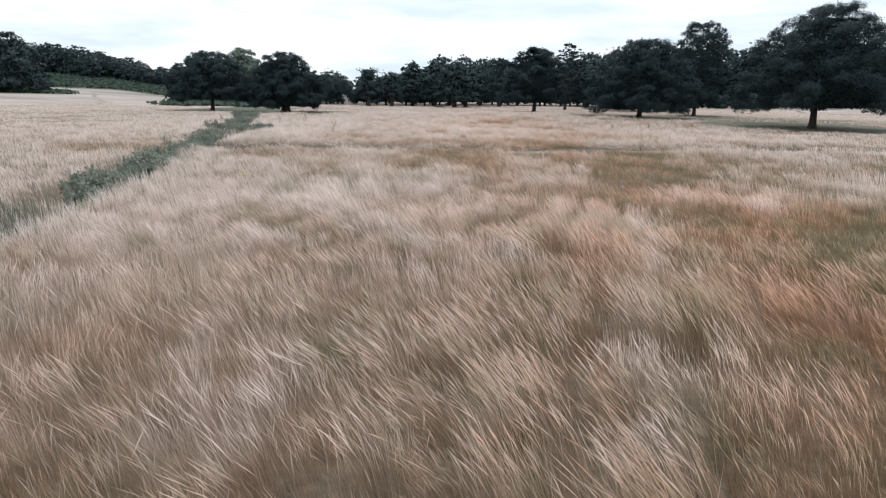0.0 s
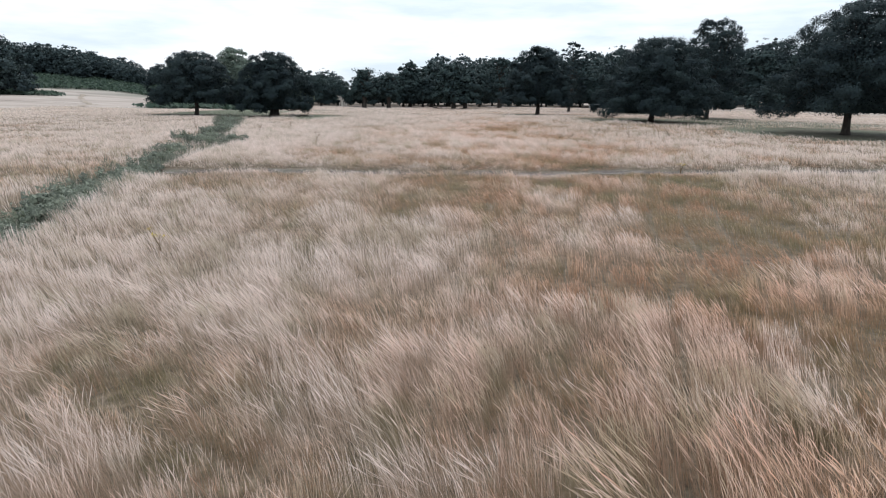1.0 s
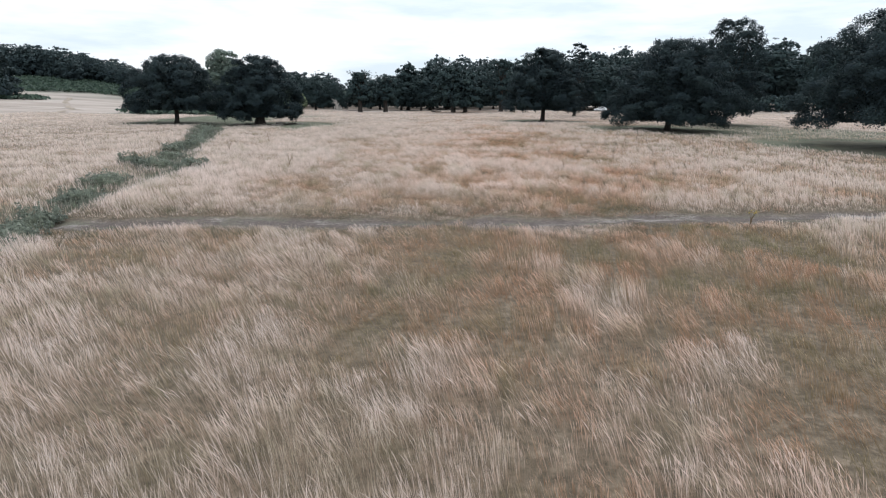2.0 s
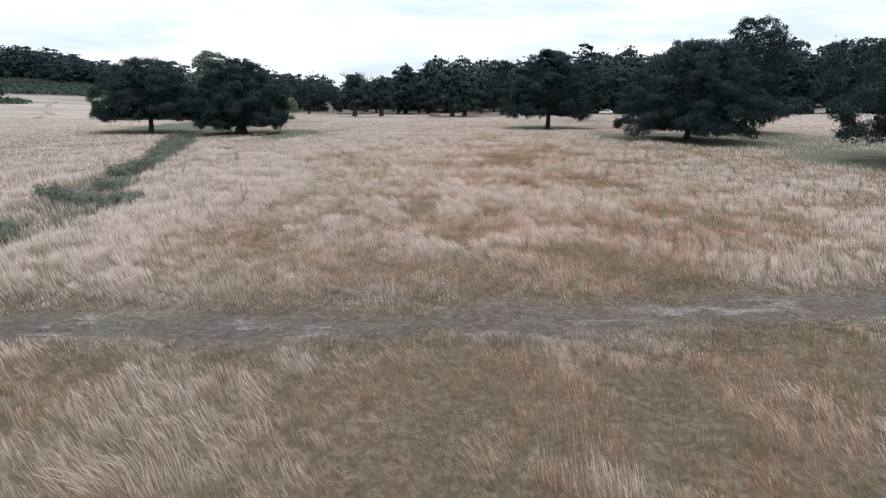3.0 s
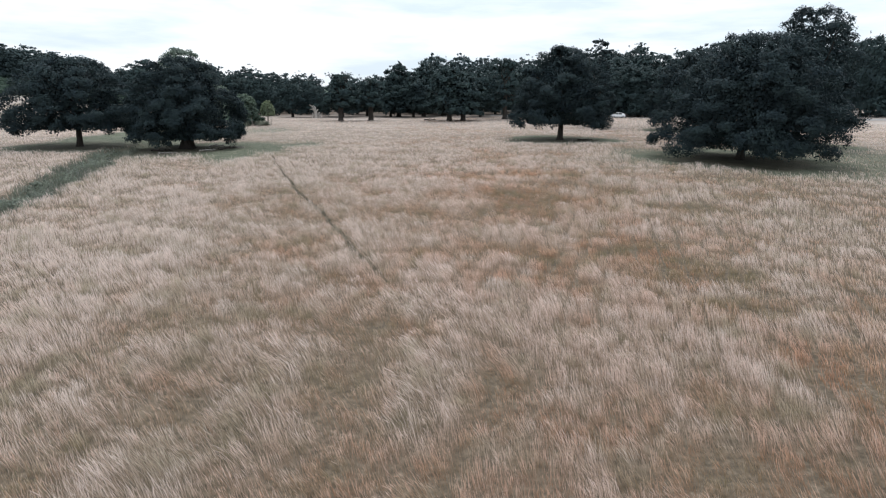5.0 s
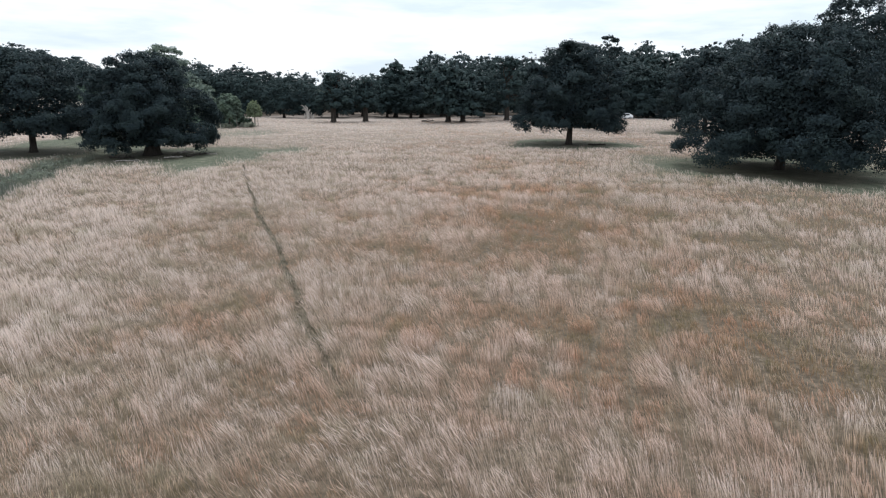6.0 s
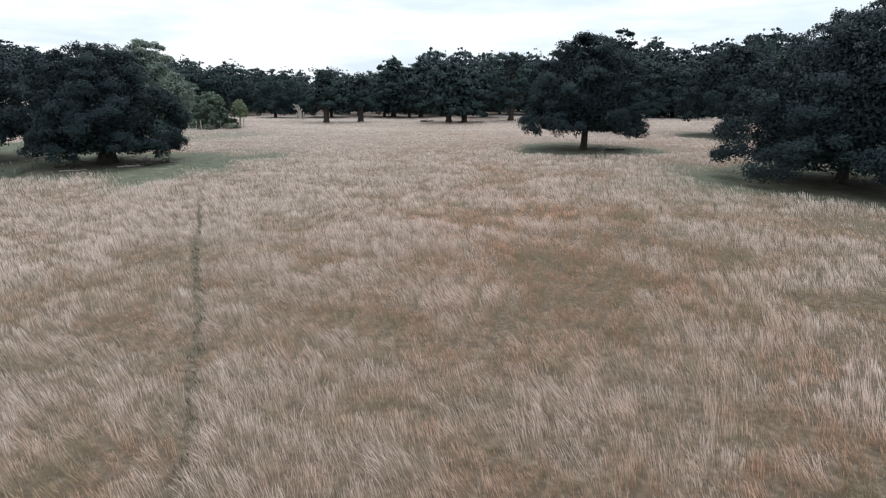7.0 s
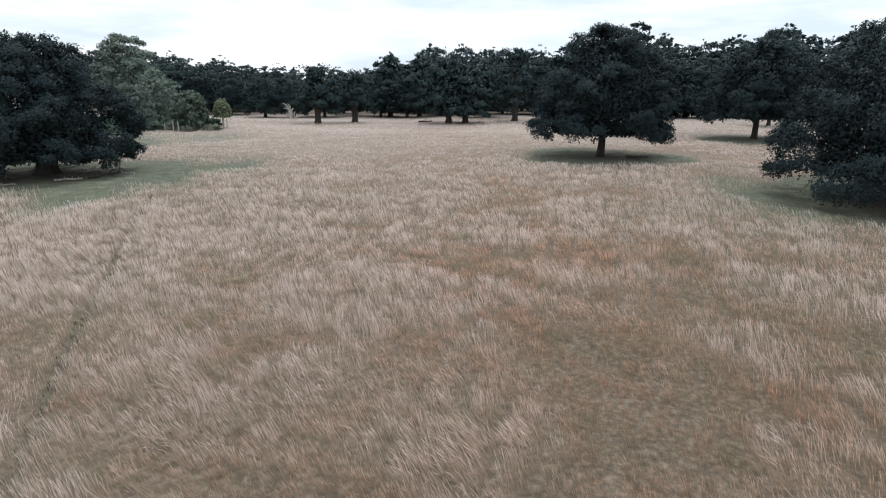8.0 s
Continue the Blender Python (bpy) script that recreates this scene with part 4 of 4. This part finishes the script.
for k in range(13):
    bx = 66.0 + 9.0 * k
    bush("woodland_bush", bx, road_mid(bx) + 13.0 + 3.0 * math.sin(2.3 * k), 4.6 + 1.2 * math.sin(1.7 * k), 5.2 + 1.4 * math.sin(3.1 * k), 130 + k, "dark green bush under the trees of the wood", M_WOODLEAF_HAZED, 1600, 0.6)

# ---- road through the wood's edge, with a car on it ----
us = np.linspace(0, 1, 60)
mid_x, mid_y = 20 + 220 * us, np.array([road_mid(q) for q in 20 + 220 * us])
v, f = [], []
for k in range(60):
    for side in (-2.8, 2.8):
        v.append((mid_x[k], mid_y[k] + side, float(height(mid_x[k], mid_y[k] + side)) + 0.05))
    if k:
        f.append((2 * k - 2, 2 * k - 1, 2 * k + 1, 2 * k))
road = new("road", poly_mesh("road", v, f, M_ROAD))
tagged(road, "pale grey park road along the wood's edge", "road", kind="structure")


def car(x, y, turn):
    """A small white hatchback, seen from its side; length along x."""
    root = new("car")
    root.matrix_world = pose(x, y, float(height(x, y)) + 0.06, 0, 0, turn)
    outline = [(-2.05, 0.35), (-2.08, 0.62), (-1.95, 0.82), (-1.1, 0.95), (-0.55, 1.36), (0.1, 1.48), (1.0, 1.46), (1.62, 1.2), (1.95, 0.92), (2.05, 0.7), (2.02, 0.36)]
    bm = bmesh.new()
    rings = []
    for side, inset in ((-0.84, 0.0), (0.84, 0.0)):
        rings.append([bm.verts.new((px, side * (1.0 if pz < 0.96 else 1.0 - 0.32 * (pz - 0.96)), pz)) for px, pz in outline])
    n = len(outline)
    for k in range(n):
        bm.faces.new((rings[0][k], rings[0][(k + 1) % n], rings[1][(k + 1) % n], rings[1][k]))
    bm.faces.new(rings[0][::-1])
    bm.faces.new(rings[1])
    bmesh.ops.recalc_face_normals(bm, faces=bm.faces)
    bmesh.ops.bevel(bm, geom=bm.edges[:], offset=0.05, segments=2, affect="EDGES")
    part("body", bm, M_CARPAINT, root)

    def pane(corners, name):
        b = bmesh.new()
        lo = [b.verts.new(c) for c in corners]
        b.faces.new(lo)
        e = bmesh.ops.extrude_face_region(b, geom=b.faces[:])
        mid = Vector((0.1, 0, 1.0))
        for q in e["geom"]:
            if isinstance(q, bmesh.types.BMVert):
                q.co += (mid - q.co).normalized() * 0.03
        part(name, b, M_CARGLASS, root, "dark tinted glass")

    for s in (-1, 1):
        w0, w1 = s * 0.865, s * 0.745
        pane([(-0.98, w0, 0.98), (-0.05, w0, 0.98), (-0.05, w1, 1.38), (-0.5, w1, 1.32)], "side_window")
        pane([(0.05, w0, 0.98), (1.05, w0, 0.98), (0.95, w1, 1.38), (0.05, w1, 1.39)], "side_window")
    pane([(-1.09, -0.7, 1.0), (-1.09, 0.7, 1.0), (-0.62, 0.6, 1.36), (-0.62, -0.6, 1.36)], "windscreen")
    pane([(1.9, -0.68, 1.02), (1.9, 0.68, 1.02), (1.62, 0.58, 1.28), (1.62, -0.58, 1.28)], "rear_window")
    for s in (-1, 1):
        b = bmesh.new()
        bmesh.ops.create_cube(b, size=1.0, matrix=Matrix.Translation((2.02, s * 0.66, 0.8)) @ Matrix.Diagonal((0.08, 0.26, 0.16, 1)))
        part("tail_light", b, M_REDLIGHT, root, "red tail light")
        for wx in (-1.28, 1.28):
            b = bmesh.new()
            m = Matrix.Translation((wx, s * 0.78, 0.31)) @ Matrix.Rotation(radians(90), 4, "X")
            bmesh.ops.create_cone(b, cap_ends=True, segments=24, radius1=0.31, radius2=0.31, depth=0.2, matrix=m)
            bmesh.ops.bevel(b, geom=[q for q in b.edges if len(q.link_faces) == 2 and q.calc_face_angle() > 1], offset=0.03, segments=2, affect="EDGES")
            wheel = part("wheel", b, M_TYRE, root, "black tyre")
            b = bmesh.new()
            bmesh.ops.create_cone(b, cap_ends=True, segments=20, radius1=0.2, radius2=0.2, depth=0.22, matrix=m)
            part("rim", b, M_RIM, wheel, "silver wheel rim")
    return tagged(root, "small white hatchback car on the park road", "car")


car(55.6, float(road_mid(55.6)) - 0.9, -9)


# ---- tall weeds and yellow ragwort in the meadow ----
M_STEM = plain("dry_weed_stem", (0.20, 0.14, 0.08), 0.9, 0.0, 0.3)
M_YELLOW = leafy("ragwort_flower", simple_leaf((0.55, 0.42, 0.03), (0.8, 0.65, 0.06)), 0.2)


def weed(x, y, h, seed, flower):
    rs = np.random.RandomState(seed)
    root = new("ragwort" if flower else "dock_stem")
    root.matrix_world = pose(x, y, float(height(x, y)))
    stems, tips = [], []
    for k in range(5):
        e = np.array([rs.normal() * 0.12, rs.normal() * 0.12, h * rs.uniform(0.8, 1.05)])
        stems.append(tube(np.array([(0, 0, 0), (e[0] * 0.2, e[1] * 0.2, h * 0.5), e]), [0.012, 0.009, 0.006], 5, 0.1, k))
        tips.append(e)
    v, f = join(stems)
    part("stems", poly_mesh("stems", v, f, M_STEM), None, root)["kind"] = "stuff"
    n = 60 if flower else 120
    p = np.array(tips)[rs.randint(5, size=n)] + rs.normal(size=(n, 3)) * np.array([0.05, 0.05, 0.02 if flower else 0.14])
    part("flower_heads" if flower else "seed_spikes", sprigs(p, rs.normal(size=(n, 3)) * 0.5 + [0, 0, 1], 0.03 if flower else 0.045, rs, M_YELLOW if flower else M_STEM, "heads"), None, root)["kind"] = "stuff"
    return tagged(root, "yellow ragwort flowering among dry grass" if flower else "brown dry dock stem standing above the grass", "wildflower" if flower else "weed")


weed(-6.6, 20.2, 0.7, 1, True)
weed(12.9, 35.6, 0.7, 2, True)
for k, (wx, wy) in enumerate(((-16.4, 62.0), (-15.6, 71.0), (-20.3, 54.5), (-9.0, 52.0), (-24.0, 66.0))):
    weed(wx, wy, 0.95, 10 + k, False)


# ---- faint tracks over the far meadow ----
def track(name, xs, ys, half, label):
    us = np.linspace(0, 1, 50)
    k = np.linspace(0, 1, len(xs))
    tx, ty = np.interp(us, k, xs) + 1.2 * np.sin(us * 9), np.interp(us, k, ys) + 0.8 * np.sin(us * 7)
    v, f = [], []
    for q in range(50):
        for side in (-half, 0.0, half):
            wob = side * (1 + 0.5 * math.sin(q * 1.7 + side))
            v.append((tx[q] + wob, ty[q] + 0.3 * wob, float(height(tx[q] + wob, ty[q])) + (0.06 if side else 0.03)))
        if q:
            f += [(3 * q - 3, 3 * q - 2, 3 * q + 1, 3 * q), (3 * q - 2, 3 * q - 1, 3 * q + 2, 3 * q + 1)]
    ob = new(name, poly_mesh(name, v, f, M_TRACK))
    return tagged(ob, label, "track", kind="structure")


def _track(nt, p):
    nt.links.new(ramp_of(nt, noise_of(nt, 0.8, 6.0, 0.7), [(0.3, (0.16, 0.135, 0.105)), (0.7, (0.36, 0.30, 0.245))]), p.inputs["Base Color"])


M_TRACK = material("trodden_track", _track, 0.95)
track("field_track", [-98, -84, -92, -118, -134], [120, 140, 168, 205, 232], 0.7, "faint brown trodden track across the far meadow")
track("field_track", [-90, -100, -128, -170], [166, 169, 172, 176], 0.5, "faint brown trodden track branching over dry grass")
track("verge_track", [70, 84, 98, 112], [132, 142, 150, 156], 0.8, "brown rutted track through grass beyond the oaks")
